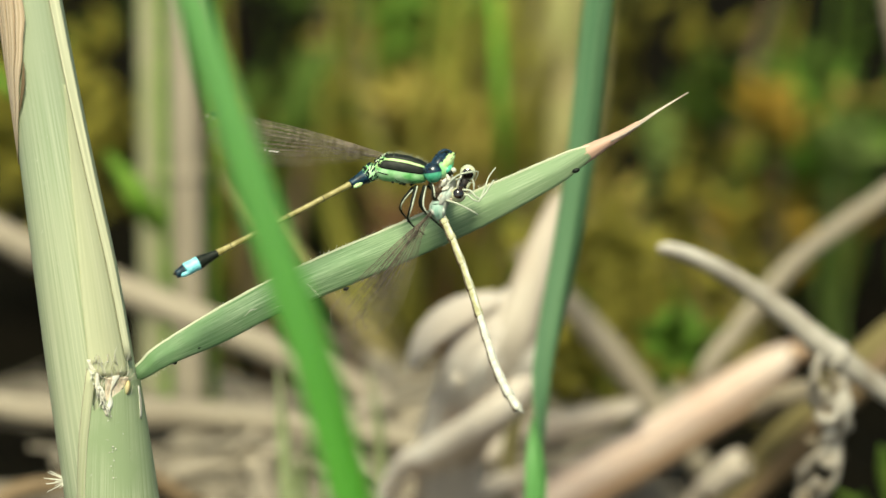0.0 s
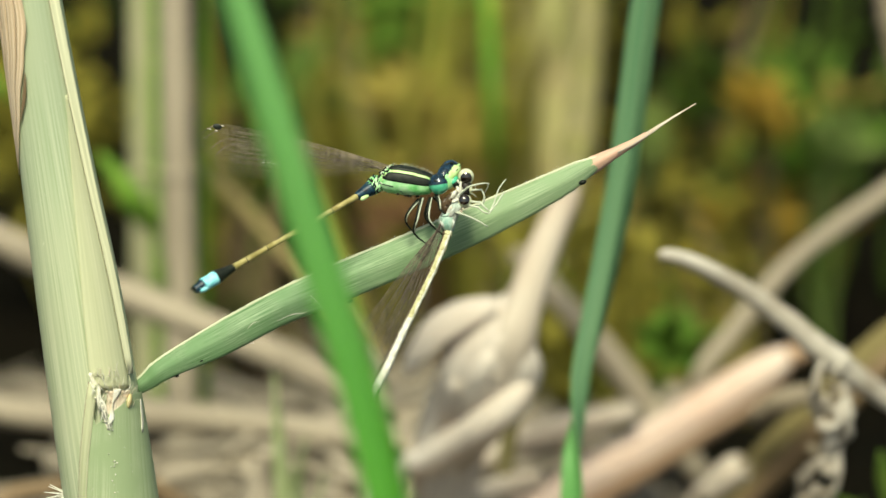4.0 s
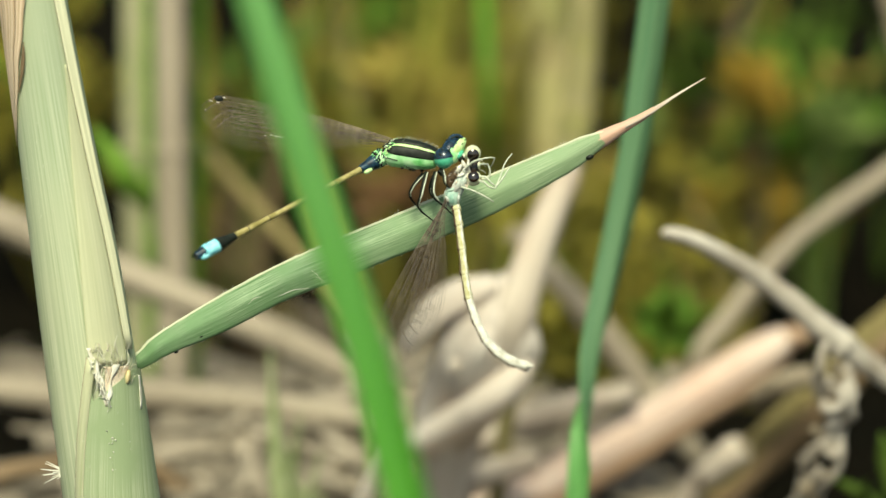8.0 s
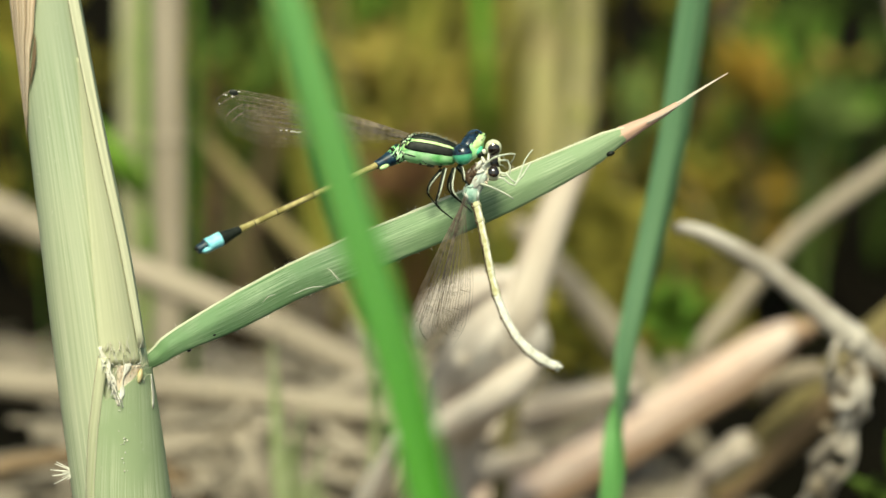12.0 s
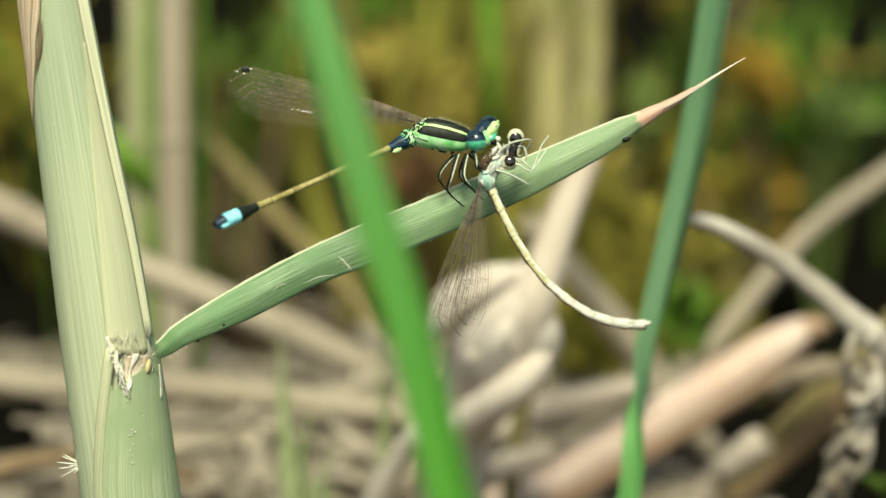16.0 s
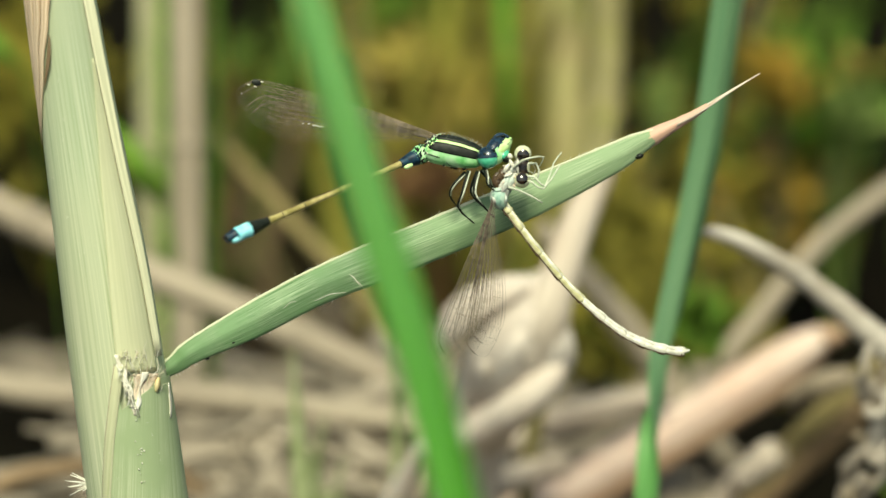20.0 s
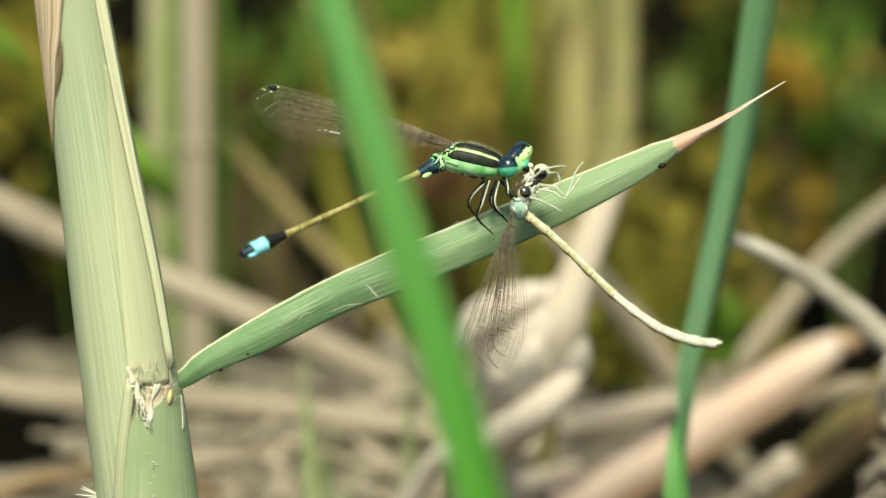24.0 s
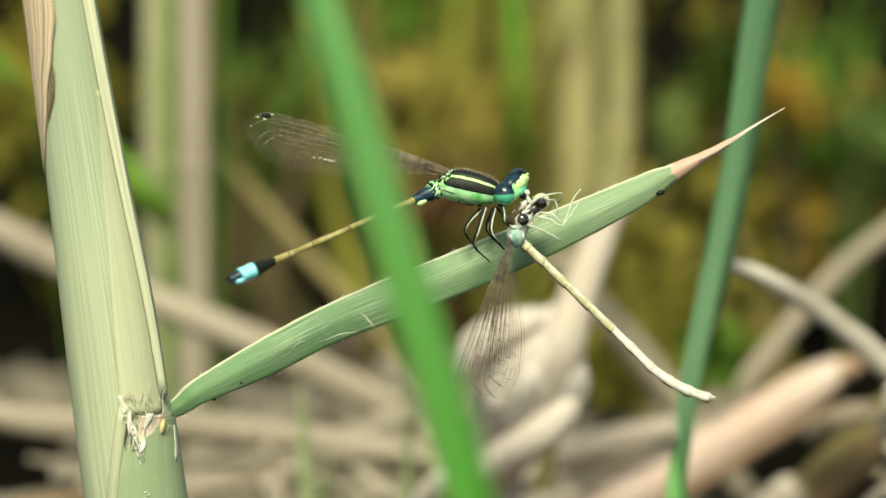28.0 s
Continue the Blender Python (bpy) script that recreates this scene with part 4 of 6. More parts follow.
# ---- the caught damselfly ----
def build_prey():
    root = thing("caught_damselfly", RIG @ Matrix.Translation(PREY), "pale half-eaten damselfly dangling from the green damselfly's jaws", "damselfly")

    def V(u, v, w):
        return Vector((u, w, v)) * MM - PREY
    rng = random.Random(12)
    thorax = part("thorax", tube(glide([(*V(1.55, 5.1, -0.6), 0.50 * MM), (*V(1.4, 5.9, -0.9), 0.80 * MM), (*V(1.75, 7.0, -1.0), 0.86 * MM), (*V(2.35, 8.1, -1.0), 0.85 * MM), (*V(2.8, 9.1, -0.9), 0.55 * MM)], 6), n=22, rough=0.12, seed=2), PALE_SKIN, root, "pale torn thorax")
    part("rear_thorax", tube(glide([(*V(1.62, 5.0, -0.75), 0.46 * MM), (*V(1.45, 5.45, -1.0), 0.74 * MM), (*V(1.32, 6.0, -1.12), 0.86 * MM), (*V(1.4, 6.6, -1.1), 0.72 * MM), (*V(1.55, 7.0, -1.0), 0.4 * MM)], 5), n=22, rough=0.10, seed=8), PALE_TURQ, thorax, "pale turquoise rear of the thorax")
    for k, (u, v, u2, v2, r) in enumerate(((0.75, 6.5, 1.75, 6.75, 0.16), (0.62, 6.0, 0.95, 5.3, 0.15), (1.25, 6.3, 1.45, 5.2, 0.13), (1.95, 6.2, 1.9, 5.3, 0.15))):    # raised plate edges
        part("rear_plate", tube(glide([(*V(u, v, -1.7), r * 0.5 * MM), (*V((u + u2) / 2 + 0.06, (v + v2) / 2, -1.88), r * MM), (*V(u2, v2, -1.62), r * 0.5 * MM)], 4), n=8, rough=0.3, seed=k), (PALE_TURQ, PALE_SKIN)[k % 2], thorax)
    for i in range(9):
        p = V(0.8 + 1.1 * rng.random(), 5.3 + 1.5 * rng.random(), -1.78)
        part("dark_seam", tube([(*p, 0.035 * MM), (*(p + Vector((rng.uniform(-0.3, 0.3), 0, rng.uniform(-0.45, 0.45))) * MM), 0.02 * MM)], n=4), CHITIN_BROWN, thorax)
    for k, run in enumerate((((1.3, 6.6, 0.14), (1.12, 7.2, 0.40), (1.35, 7.8, 0.46), (1.8, 8.45, 0.42), (2.2, 8.9, 0.16)), ((1.0, 6.9, 0.10), (0.86, 7.4, 0.22), (1.05, 8.0, 0.25), (1.5, 8.5, 0.10)), ((1.6, 7.0, 0.08), (1.55, 7.6, 0.20), (1.9, 8.1, 0.22), (2.3, 8.5, 0.08)))):    # wet dark wound beside the jaws
        part("wound", tube(glide([(*V(u, v, -1.45 - 0.08 * k), r * MM) for u, v, r in run], 6), n=16, rough=0.35, seed=30 + k), CHITIN_BROWN, thorax, "wet dark-brown torn flesh")
    for k, (u, v, u2, v2, r) in enumerate(((1.75, 6.5, 2.75, 8.6, 0.42), (2.25, 6.8, 3.0, 8.3, 0.34), (2.45, 8.2, 3.1, 9.3, 0.36), (1.6, 6.4, 2.2, 7.5, 0.34))):    # pale muscle in flat strips
        c, e = V(u, v, -1.62 - 0.06 * k), V(u2, v2, -1.66 - 0.05 * k)
        part("pale_flesh", tube(glide([(*c, r * 0.5 * MM), (*(c + (e - c) * 0.35), r * MM), (*(c + (e - c) * 0.7), r * 0.85 * MM), (*e, r * 0.3 * MM)], 5), n=12, rough=0.28, seed=k, flat=0.6), PALE_SKIN, thorax, "greyish-white torn flesh")
    for k, (u, v, a, l, r) in enumerate(((2.05, 8.75, 60, 1.0, 0.26), (2.5, 9.2, 115, 0.9, 0.22), (2.2, 8.1, 20, 0.8, 0.20))):    # white flesh against the jaws
        d = Vector((math.cos(radians(a)), 0, math.sin(radians(a)))) * l * MM
        c = V(u, v, -1.95)
        part("white_flesh", tube(glide([(*(c - d / 2), r * 0.4 * MM), (*(c - d * 0.15), r * MM), (*(c + d * 0.2), r * 0.8 * MM), (*(c + d / 2), r * 0.3 * MM)], 5), n=12, rough=0.4, seed=50 + k, flat=0.7), PREY_WHITE, thorax, "white torn flesh against the jaws")
    for i in range(34):                     # ragged shreds between them
        p = V(1.1 + 1.9 * rng.random(), 6.7 + 2.5 * rng.random(), -1.6 - 0.35 * rng.random())
        q = p + Vector((rng.uniform(-0.35, 0.35), rng.uniform(-0.15, 0.1), rng.uniform(-0.6, 0.45))) * MM
        dark = p.x < V(1.6, 0, 0).x
        r = rng.uniform(0.04, 0.11) * MM
        part("torn_flesh", tube([(*p, r * 0.5), (*((p + q) / 2), r), (*q, r * 0.4)], n=6, rough=0.7, seed=i), CHITIN_BROWN if dark else rng.choice((PREY_WHITE, PALE_SKIN, LIGULE)), thorax)
    for i, q in enumerate((((2.6, 8.6, -1.9), (3.4, 9.4, -2.5), (4.6, 9.75, -2.6), (5.6, 9.8, -2.2), (5.2, 8.9, -1.6)), ((2.9, 8.0, -1.4), (4.7, 7.9, -2.0), (5.75, 6.95, -1.6), (6.6, 9.2, -0.6), (7.4, 10.3, -0.3)), ((2.8, 7.7, -1.4), (4.5, 7.4, -1.9), (5.6, 6.75, -1.7), (7.2, 9.0, -0.9)),
                           ((2.2, 6.9, -1.7), (3.2, 6.6, -2.0), (4.7, 5.9, -1.6), (5.5, 5.4, -1.2)), ((3.2, 9.0, -1.4), (4.9, 9.2, -1.8), (5.1, 7.9, -1.5), (4.2, 7.6, -1.3)))):
        leg = part("leg", tube(glide([(*V(*c), (0.125 - 0.016 * k) * MM) for k, c in enumerate(q)], 2), n=7), PALE_LEG, root, "whitish thin leg")
    head = part("head", ball(Vector((0, 0, 0)), (0.66 * MM, 0.66 * MM, 1.30 * MM)), PREY_DARK, root, "dark brown head with pale eyes", at=V(3.4, 9.35, -1.3))
    for sgn in (-1, 1):
        c = Vector((-0.05, -0.1, 1.25 * sgn)) * MM
        r = (0.84 if sgn > 0 else 0.80) * MM
        eye = part("eye", ball(c, (r, r, r), None, 24, 14), EYE_PALE, head, "pale yellow eye")
        aim = Vector((0.05, -0.95, -0.28) if sgn > 0 else (0.0, -0.95, 0.2)).normalized().to_track_quat("Z", "Y").to_matrix()
        part("eye_cap", ball(c, (r * 1.06,) * 3, aim, 24, 12, keep=0.76 if sgn > 0 else 0.74), PREY_EYE, eye, "dark brown eye patch")
    part("pale_band", tube(glide([(-0.5 * MM, -0.45 * MM, 0.75 * MM, 0.1 * MM), (-0.55 * MM, -0.7 * MM, 0, 0.14 * MM), (-0.4 * MM, -0.45 * MM, -0.7 * MM, 0.1 * MM)], 4), n=6), PREY_WHITE, head)
    part("face_plate", ball(Vector((0.42, -0.1, 0)) * MM, (0.3 * MM, 0.42 * MM, 0.55 * MM)), EYE_PALE, head)
    for sgn in (-1, 1):
        part("feeler", tube([(0.4 * MM, -0.3 * MM, 0.35 * sgn * MM, 0.05 * MM), (0.9 * MM, -0.4 * MM, 0.5 * sgn * MM, 0.04 * MM), (1.2 * MM, -0.4 * MM, (0.3 * sgn - 0.5) * MM, 0.03 * MM)], n=5), PALE_LEG, head)
    # wings, hanging limp in front of the leaf
    wings = []
    for k, (yaw, l) in enumerate(((4, 15.8), (-5, 15.2), (9, 15.0), (-10, 14.0))):
        wings.append(build_wing(root, Matrix.Identity(4), l, 3.2, 0.3, "wing", "limp clear wing with dark veins", mark=False, seed=20 + k, net=0.014, vein=VEIN_DARK))
    # abdomen, ten rings that bend one after the other
    rings = []
    for i, l in enumerate(RING_LENGTHS):
        r = (0.46, 0.43, 0.41, 0.41, 0.42, 0.42, 0.43, 0.47, 0.50, 0.46)[i] * MM
        l *= MM
        bm = tube(glide([(0, 0, 0.12 * MM, r * 0.86), (0, 0, -0.15 * l, r * 0.95), (0, 0, -0.5 * l, r * 0.94), (0, 0, -0.85 * l, r * 1.10), (0, 0, -l - 0.1 * MM, r * 0.98)], 3), n=14, rough=0.08, seed=i)
        ob = part("abdomen_ring", bm, PREY_STRAW if i < 5 else PREY_WHITE, root, "straw-yellow abdomen ring" if i < 5 else "whitish swollen abdomen ring")
        part("dark_side_line", tube([(-r * 0.72, -r * 0.62, 0.02 * l, 0.10 * MM), (-r * 0.74, -r * 0.55, -0.4 * l, 0.08 * MM), (-r * 0.8, -r * 0.55, -0.8 * l, 0.15 * MM), (-r * 0.78, -r * 0.6, -l, 0.12 * MM)], n=6, rough=0.5, seed=i), CHITIN_BROWN, ob)
        # white strip along each ring stands in for the abdomen's highlight
        part("pale_ridge", tube([(r * 0.5, -r * 0.66, 0, 0.12 * MM), (r * 0.46, -r * 0.68, -0.5 * l, 0.15 * MM), (r * 0.5, -r * 0.68, -l, 0.13 * MM)], n=7, rough=0.3, seed=i), PREY_WHITE, ob)
        part("joint_spot", ball(Vector((-r * 0.80, -r * 0.55, -l * 0.96)), (0.18 * MM, 0.16 * MM, 0.15 * MM), None, 8, 6), CHITIN_BROWN, ob, "dark spot at the ring's edge")
        part("joint_line", tube([(0, 0, -0.975 * l, r * 1.03), (0, 0, -l, r * 1.05)], n=12, rough=0.12, seed=i), PREY_WHITE if i > 4 else PREY_STRAW, ob)
        if i == 9:
            for k in range(6):
                part("torn_tip", tube([(rng.uniform(-0.25, 0.25) * MM, rng.uniform(-0.3, 0.1) * MM, -0.9 * l, 0.2 * MM), (rng.uniform(-0.4, 0.4) * MM, rng.uniform(-0.3, 0.1) * MM, -l - rng.uniform(0.1, 0.6) * MM, 0.12 * MM)], n=6, rough=0.6, seed=k), rng.choice((PREY_WHITE, PREY_WHITE, CHITIN_BROWN)), ob)
        rings.append(ob)
    return root, head, wings, rings


RING_LENGTHS = (1.3, 2.0, 3.0, 3.1, 3.0, 2.8, 2.5, 2.1, 2.0, 1.7)
prey, prey_head, prey_wings, prey_rings = build_prey()


# ---- grass blades near the lens ----
def build_blade(name, label, below, above, line, half, turn, top, under, fold):
    """A grass blade that stands on its foot, its own z up the blade: sideways bow, half-width and turn about its length are given by height."""
    root = thing(name, pose(0, 0, 0), label, "grass")

    def shell(lift, thick, n=11, k=72):
        rings = []
        for i in range(k + 1):
            v = -below + (below + above) * i / k
            h = bend_of(half, v) * MM
            a = radians(bend_of(turn, v))
            across, face = Vector((math.cos(a), math.sin(a), 0)), Vector((math.sin(a), -math.cos(a), 0))
            c = Vector((bend_of(line, v) * MM, 0, (v + below) * MM)) + face * lift * MM
            q = [(-1 + 2 * j / (n - 1)) for j in range(n)]
            front = [c + across * h * x - face * fold * h * abs(x) ** 1.25 for x in q]
            rings.append(front + [p - face * thick * MM for p in front[::-1]])
        return loft(rings)
    b = part("blade", shell(0.06, 0.08), top, root)
    part("underside", shell(-0.06, 0.08), under, b, "greener underside of the blade")
    rib = [((bend_of(line, v)) * MM + math.sin(radians(bend_of(turn, v))) * 0.12 * MM, -math.cos(radians(bend_of(turn, v))) * 0.12 * MM, (v + below) * MM, 0.00012) for v in (-below + (below + above) * 0.97 * i / 60 for i in range(61))]
    part("midrib", tube(rib, n=6), top, b)
    return root


NEAR_W, NEAR_BELOW = -91.0, 137.0
FAR_W, FAR_BELOW = 64.0, 84.0
near_blade = build_blade("tall_grass", "bright green folded grass blade close to the lens", NEAR_BELOW, 75, ((-137, -2.4), (-60, -1.5), (-24, -0.55), (-16.5, -0.24), (-11, 0.1), (-6.7, 0.28), (0, 0.18), (8, 0.0), (17.8, -0.07), (75, -0.2)),
                         ((-137, 2.3), (-60, 2.2), (-16.5, 1.72), (0, 1.5), (17.8, 1.22), (50, 0.8), (74, 0.1), (75, 0.05)), ((-137, 40), (-16, 30), (0, 16), (18, -8), (75, -24)), BLADE, BLADE_UNDER, 0.6)
far_blade = build_blade("tall_grass", "narrow bluish-green grass blade behind the reed leaf", FAR_BELOW, 80, ((-84, 0.6), (-30, 0.12), (-20, -0.2), (-12.5, -0.35), (0, 0.1), (14, 0.42), (24, 0.1), (31.6, -0.2), (80, -1.0)),
                        ((-84, 1.5), (-30, 1.35), (-22, 1.6), (-12, 1.85), (14, 1.9), (32, 1.95), (60, 1.4), (79, 0.1), (80, 0.05)), ((-84, 205), (-34, 178), (-27, 160), (-22, 122), (-18, 84), (-13, 52), (-6, 34), (4, 20), (40, 4), (80, -10)), BLADE_COOL, BLADE_UNDER, 0.75)


# ---- dead sticks and stalks behind ----
def stick(name, label, points, mat, category="stick", rough=0.12, seed=0, knots=(0.2, 0.62)):
    root = thing(name, Matrix.Translation(points[0][:3]), label, category)
    o = Vector((*points[0][:3], 0))
    run = glide([Vector(p) - o for p in points], 6)
    part("shaft", tube(run, n=14, rough=rough, seed=seed), mat, root)
    for k in knots:
        p = run[int(k * (len(run) - 1))]
        d = (run[min(len(run) - 1, int(k * (len(run) - 1)) + 1)] - p)
        d = Vector(d[:3]).normalized()
        part("node", tube([(*(Vector(p[:3]) - d * p[3] * 0.5), p[3] * 1.02), (*p[:3], p[3] * 1.22), (*(Vector(p[:3]) + d * p[3] * 0.5), p[3] * 1.02)], n=14), mat, root)
    for e, nx in ((run[0], run[1]), (run[-1], run[-2])):
        d = (Vector(e[:3]) - Vector(nx[:3])).normalized()
        part("broken_end", tube([(*(Vector(e[:3]) - d * e[3] * 0.3), e[3] * 0.96), (*(Vector(e[:3]) + d * e[3] * 0.25), e[3] * 0.7)], n=9, rough=0.3, seed=seed), BROWN_STICK if mat is BROWN_STICK else TAN_STICK, root)
    return root


stick("twig", "pale weathered dead stem with a blunt grey tip", [(0.0282, 0.0704, 0.0607, 0.0006), (0.0296, 0.0704, 0.0607, 0.0009), (0.0330, 0.0719, 0.0590, 0.0011), (0.0399, 0.0745, 0.0543, 0.0013), (0.0453, 0.0751, 0.0500, 0.0015), (0.0515, 0.0752, 0.0445, 0.0018), (0.0586, 0.0772, 0.0384, 0.0015), (0.0711, 0.0800, 0.0286, 0.0015), (0.0870, 0.0860, 0.0158, 0.0015), (0.118, 0.098, -0.016, 0.0015)], GREY_STICK, seed=1, knots=(0.58,))
stick("twig", "grey-tan dead stem leaning through the litter", [(0.0810, 0.1950, 0.0313, 0.0014), (0.0756, 0.1910, 0.0284, 0.0016), (0.0673, 0.1850, 0.0248, 0.0017), (0.0591, 0.1780, 0.0212, 0.0016), (0.0519, 0.1710, 0.0159, 0.0017), (0.0469, 0.1670, 0.0109, 0.0017), (0.0425, 0.1640, 0.0061, 0.0017), (0.0411, 0.1650, -0.0029, 0.0016), (0.0400, 0.1680, -0.0240, 0.0015)], DUN_STALK, seed=2, knots=(0.5,))
fallen = stick("dead_reed", "thick pinkish dead reed lying across the litter", [(-0.0160, 0.1130, -0.0170, 0.0028), (0.0042, 0.1213, -0.0040, 0.0028), (0.0130, 0.1269, -0.0020, 0.0030), (0.0210, 0.1324, 0.0004, 0.0032), (0.0301, 0.1381, 0.0035, 0.0033), (0.0394, 0.1437, 0.0070, 0.0032), (0.0467, 0.1478, 0.0101, 0.0032), (0.0526, 0.1508, 0.0126, 0.0027), (0.0553, 0.1520, 0.0139, 0.0018)], PINK_STICK, "reed", 0.05, 3, ())
# strip puts the reed's underside shade into its rust colour
part("rusty_underside", tube([(p[0] + 0.016, p[1] - 0.113, p[2] + 0.0163, p[3]) for p in glide([(0.0121, 0.1250, -0.0037, 0.0024), (0.0210, 0.1314, -0.0015, 0.0027), (0.0301, 0.1371, 0.0016, 0.0028), (0.0402, 0.1436, 0.0053, 0.0027), (0.0487, 0.1483, 0.0088, 0.0026), (0.0547, 0.1509, 0.0129, 0.0014)], 6)], n=14, rough=0.04), RUST_AND_SHADE, fallen, "rust-brown underside with its shade in the colour")
part("rusty_end", tube([(p[0] + 0.016, p[1] - 0.113, p[2] + 0.017, p[3]) for p in glide([(0.0536, 0.1512, 0.0128, 0.0018), (0.0553, 0.1520, 0.0136, 0.0020), (0.0569, 0.1512, 0.0144, 0.0017), (0.0588, 0.1506, 0.0151, 0.0007)], 5)], n=14, rough=0.1, seed=5), RUST_AND_SHADE, fallen, "rust-brown broken end")
brown = stick("dead_reed", "dull olive-tan dead reed lying in the litter, brown underneath", [(0.0300, 0.1380, -0.0200, 0.0026), (0.0416, 0.1340, -0.0063, 0.0027), (0.0465, 0.1310, 0.0005, 0.0029), (0.0528, 0.1280, 0.0093, 0.0030), (0.0592, 0.1250, 0.0184, 0.0028), (0.0676, 0.1240, 0.0279, 0.0026), (0.0900, 0.1230, 0.0480, 0.0020)], DIM_STRAW, "reed", 0.06, 4, ())
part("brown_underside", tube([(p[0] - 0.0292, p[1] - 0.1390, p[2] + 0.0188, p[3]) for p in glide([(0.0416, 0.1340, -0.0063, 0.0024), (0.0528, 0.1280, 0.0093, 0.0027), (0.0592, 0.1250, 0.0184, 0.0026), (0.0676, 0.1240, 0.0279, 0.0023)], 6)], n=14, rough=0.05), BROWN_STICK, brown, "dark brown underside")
stick("reed_stub", "short cream broken reed end", [(0.0300, 0.1180, -0.0140, 0.0017), (0.0376, 0.1150, 0.0041, 0.0019), (0.0399, 0.1120, 0.0085, 0.0022), (0.0428, 0.1105, 0.0120, 0.0024), (0.0442, 0.1100, 0.0132, 0.0020)], CREAM_STICK, "reed", 0.1, 5, ())
stick("reed_stub", "short grey broken reed in the litter", [(0.0472, 0.1220, 0.0158, 0.0014), (0.0489, 0.1200, 0.0183, 0.0018), (0.0513, 0.1180, 0.0204, 0.0019), (0.0547, 0.1170, 0.0219, 0.0014)], TAN_STICK, "reed", 0.1, 25, ())
stick("cut_reed", "cream cut reed stalk rising from a root clump", [(0.0188, 0.1100, 0.0566, 0.0008), (0.0176, 0.1065, 0.0558, 0.0017), (0.0159, 0.1020, 0.0550, 0.0022), (0.0129, 0.0940, 0.0508, 0.0025), (0.0108, 0.0890, 0.0462, 0.0028), (0.0094, 0.0872, 0.0423, 0.0034), (0.0084, 0.0890, 0.0367, 0.0040), (0.0067, 0.0940, 0.0292, 0.0035), (-0.002, 0.104, 0.012, 0.0026), (-0.012, 0.116, -0.018, 0.002)], CREAM_STICK, "reed", 0.05, 6, ())
stick("dead_reed", "long dull olive-beige dead reed leaning back from the root clump", [(0.0289, 0.3000, 0.0375, 0.0030), (0.0274, 0.2700, 0.0360, 0.0030), (0.0250, 0.2250, 0.0377, 0.0029), (0.0222, 0.1800, 0.0422, 0.0027), (0.0194, 0.1450, 0.0460, 0.0025), (0.0165, 0.1180, 0.0485, 0.0022), (0.0151, 0.1080, 0.0474, 0.0016), (0.0111, 0.1140, 0.0300, 0.0014), (0.0061, 0.1200, -0.0170, 0.0014)], OLIVE_DUN, "reed", 0.04, 26, (0.4,))
stick("root_stub", "pale broken root reaching into the litter", [(0.0112, 0.0880, 0.0380, 0.0012), (0.0102, 0.0856, 0.0352, 0.0020), (0.0066, 0.0858, 0.0312, 0.0024), (0.0025, 0.0898, 0.0265, 0.0024), (-0.0023, 0.0950, 0.0211, 0.0022), (-0.0077, 0.1030, 0.0141, 0.0019), (-0.018, 0.118, -0.013, 0.0018)], PALE_ROOT, "root", 0.08, 7, ())
stick("twig", "tan dead stem slanting down into the litter", [(0.0112, 0.1647, 0.0275, 0.0015), (0.0147, 0.1647, 0.0236, 0.0019), (0.0252, 0.1647, 0.0108, 0.0024), (0.0343, 0.1648, -0.0015, 0.0024), (0.0416, 0.1637, -0.0113, 0.0021), (0.0520, 0.1650, -0.0240, 0.0017)], DUN_STALK, seed=8)
stick("dead_reed", "tan dead reed lying on the litter", [(-0.0896, 0.1812, 0.0318, 0.0027), (-0.0738, 0.1747, 0.0256, 0.0027), (-0.0622, 0.1710, 0.0214, 0.0028), (-0.0422, 0.1646, 0.0153, 0.0027), (-0.0206, 0.1577, 0.0081, 0.0026), (-0.0058, 0.1492, 0.0023, 0.0024), (0.02, 0.14, -0.014, 0.002)], DUN_STALK, "reed", 0.08, 9)
stick("dead_reed", "tan dead reed lying flat on the litter", [(-0.1300, 0.1500, 0.0130, 0.0022), (-0.0857, 0.1436, 0.0116, 0.0022), (-0.0694, 0.1403, 0.0096, 0.0023), (-0.0569, 0.1387, 0.0090, 0.0024), (-0.0426, 0.1371, 0.0099, 0.0024), (-0.0195, 0.1325, 0.0090, 0.0023), (-0.0021, 0.1275, 0.0069, 0.0021), (0.02, 0.12, -0.012, 0.002)], DUN_STALK, "reed", 0.06, 10)
stick("dead_reed", "grey-tan flattened reed in the litter", [(-0.0560, 0.1200, -0.012, 0.0016), (-0.0458, 0.1247, 0.0031, 0.0017), (-0.0264, 0.1300, 0.0041, 0.0018), (-0.0073, 0.1293, 0.0031, 0.0018), (0.0066, 0.1302, 0.0055, 0.0016), (0.02, 0.131, -0.012, 0.0014)], TAN_STICK, "reed", 0.1, 11)
stick("twig", "dull tan stem slanting behind the insects", [(-0.0477, 0.2312, 0.0230, 0.0015), (-0.0379, 0.2238, 0.0144, 0.0015), (-0.0250, 0.2117, 0.0044, 0.0015), (-0.0095, 0.1983, -0.0089, 0.0015), (0.0, 0.19, -0.018, 0.002)], DIM_STRAW, seed=12)
stick("twig", "tan stem standing at the edge of the clearing", [(0.0725, 0.2260, 0.0900, 0.0017), (0.0800, 0.2203, 0.0515, 0.0017), (0.0832, 0.2162, 0.0401, 0.0017), (0.0880, 0.2113, 0.0268, 0.0017), (0.096, 0.205, 0.008, 0.0016), (0.106, 0.198, -0.026, 0.0016)], TAN_STICK, seed=14)
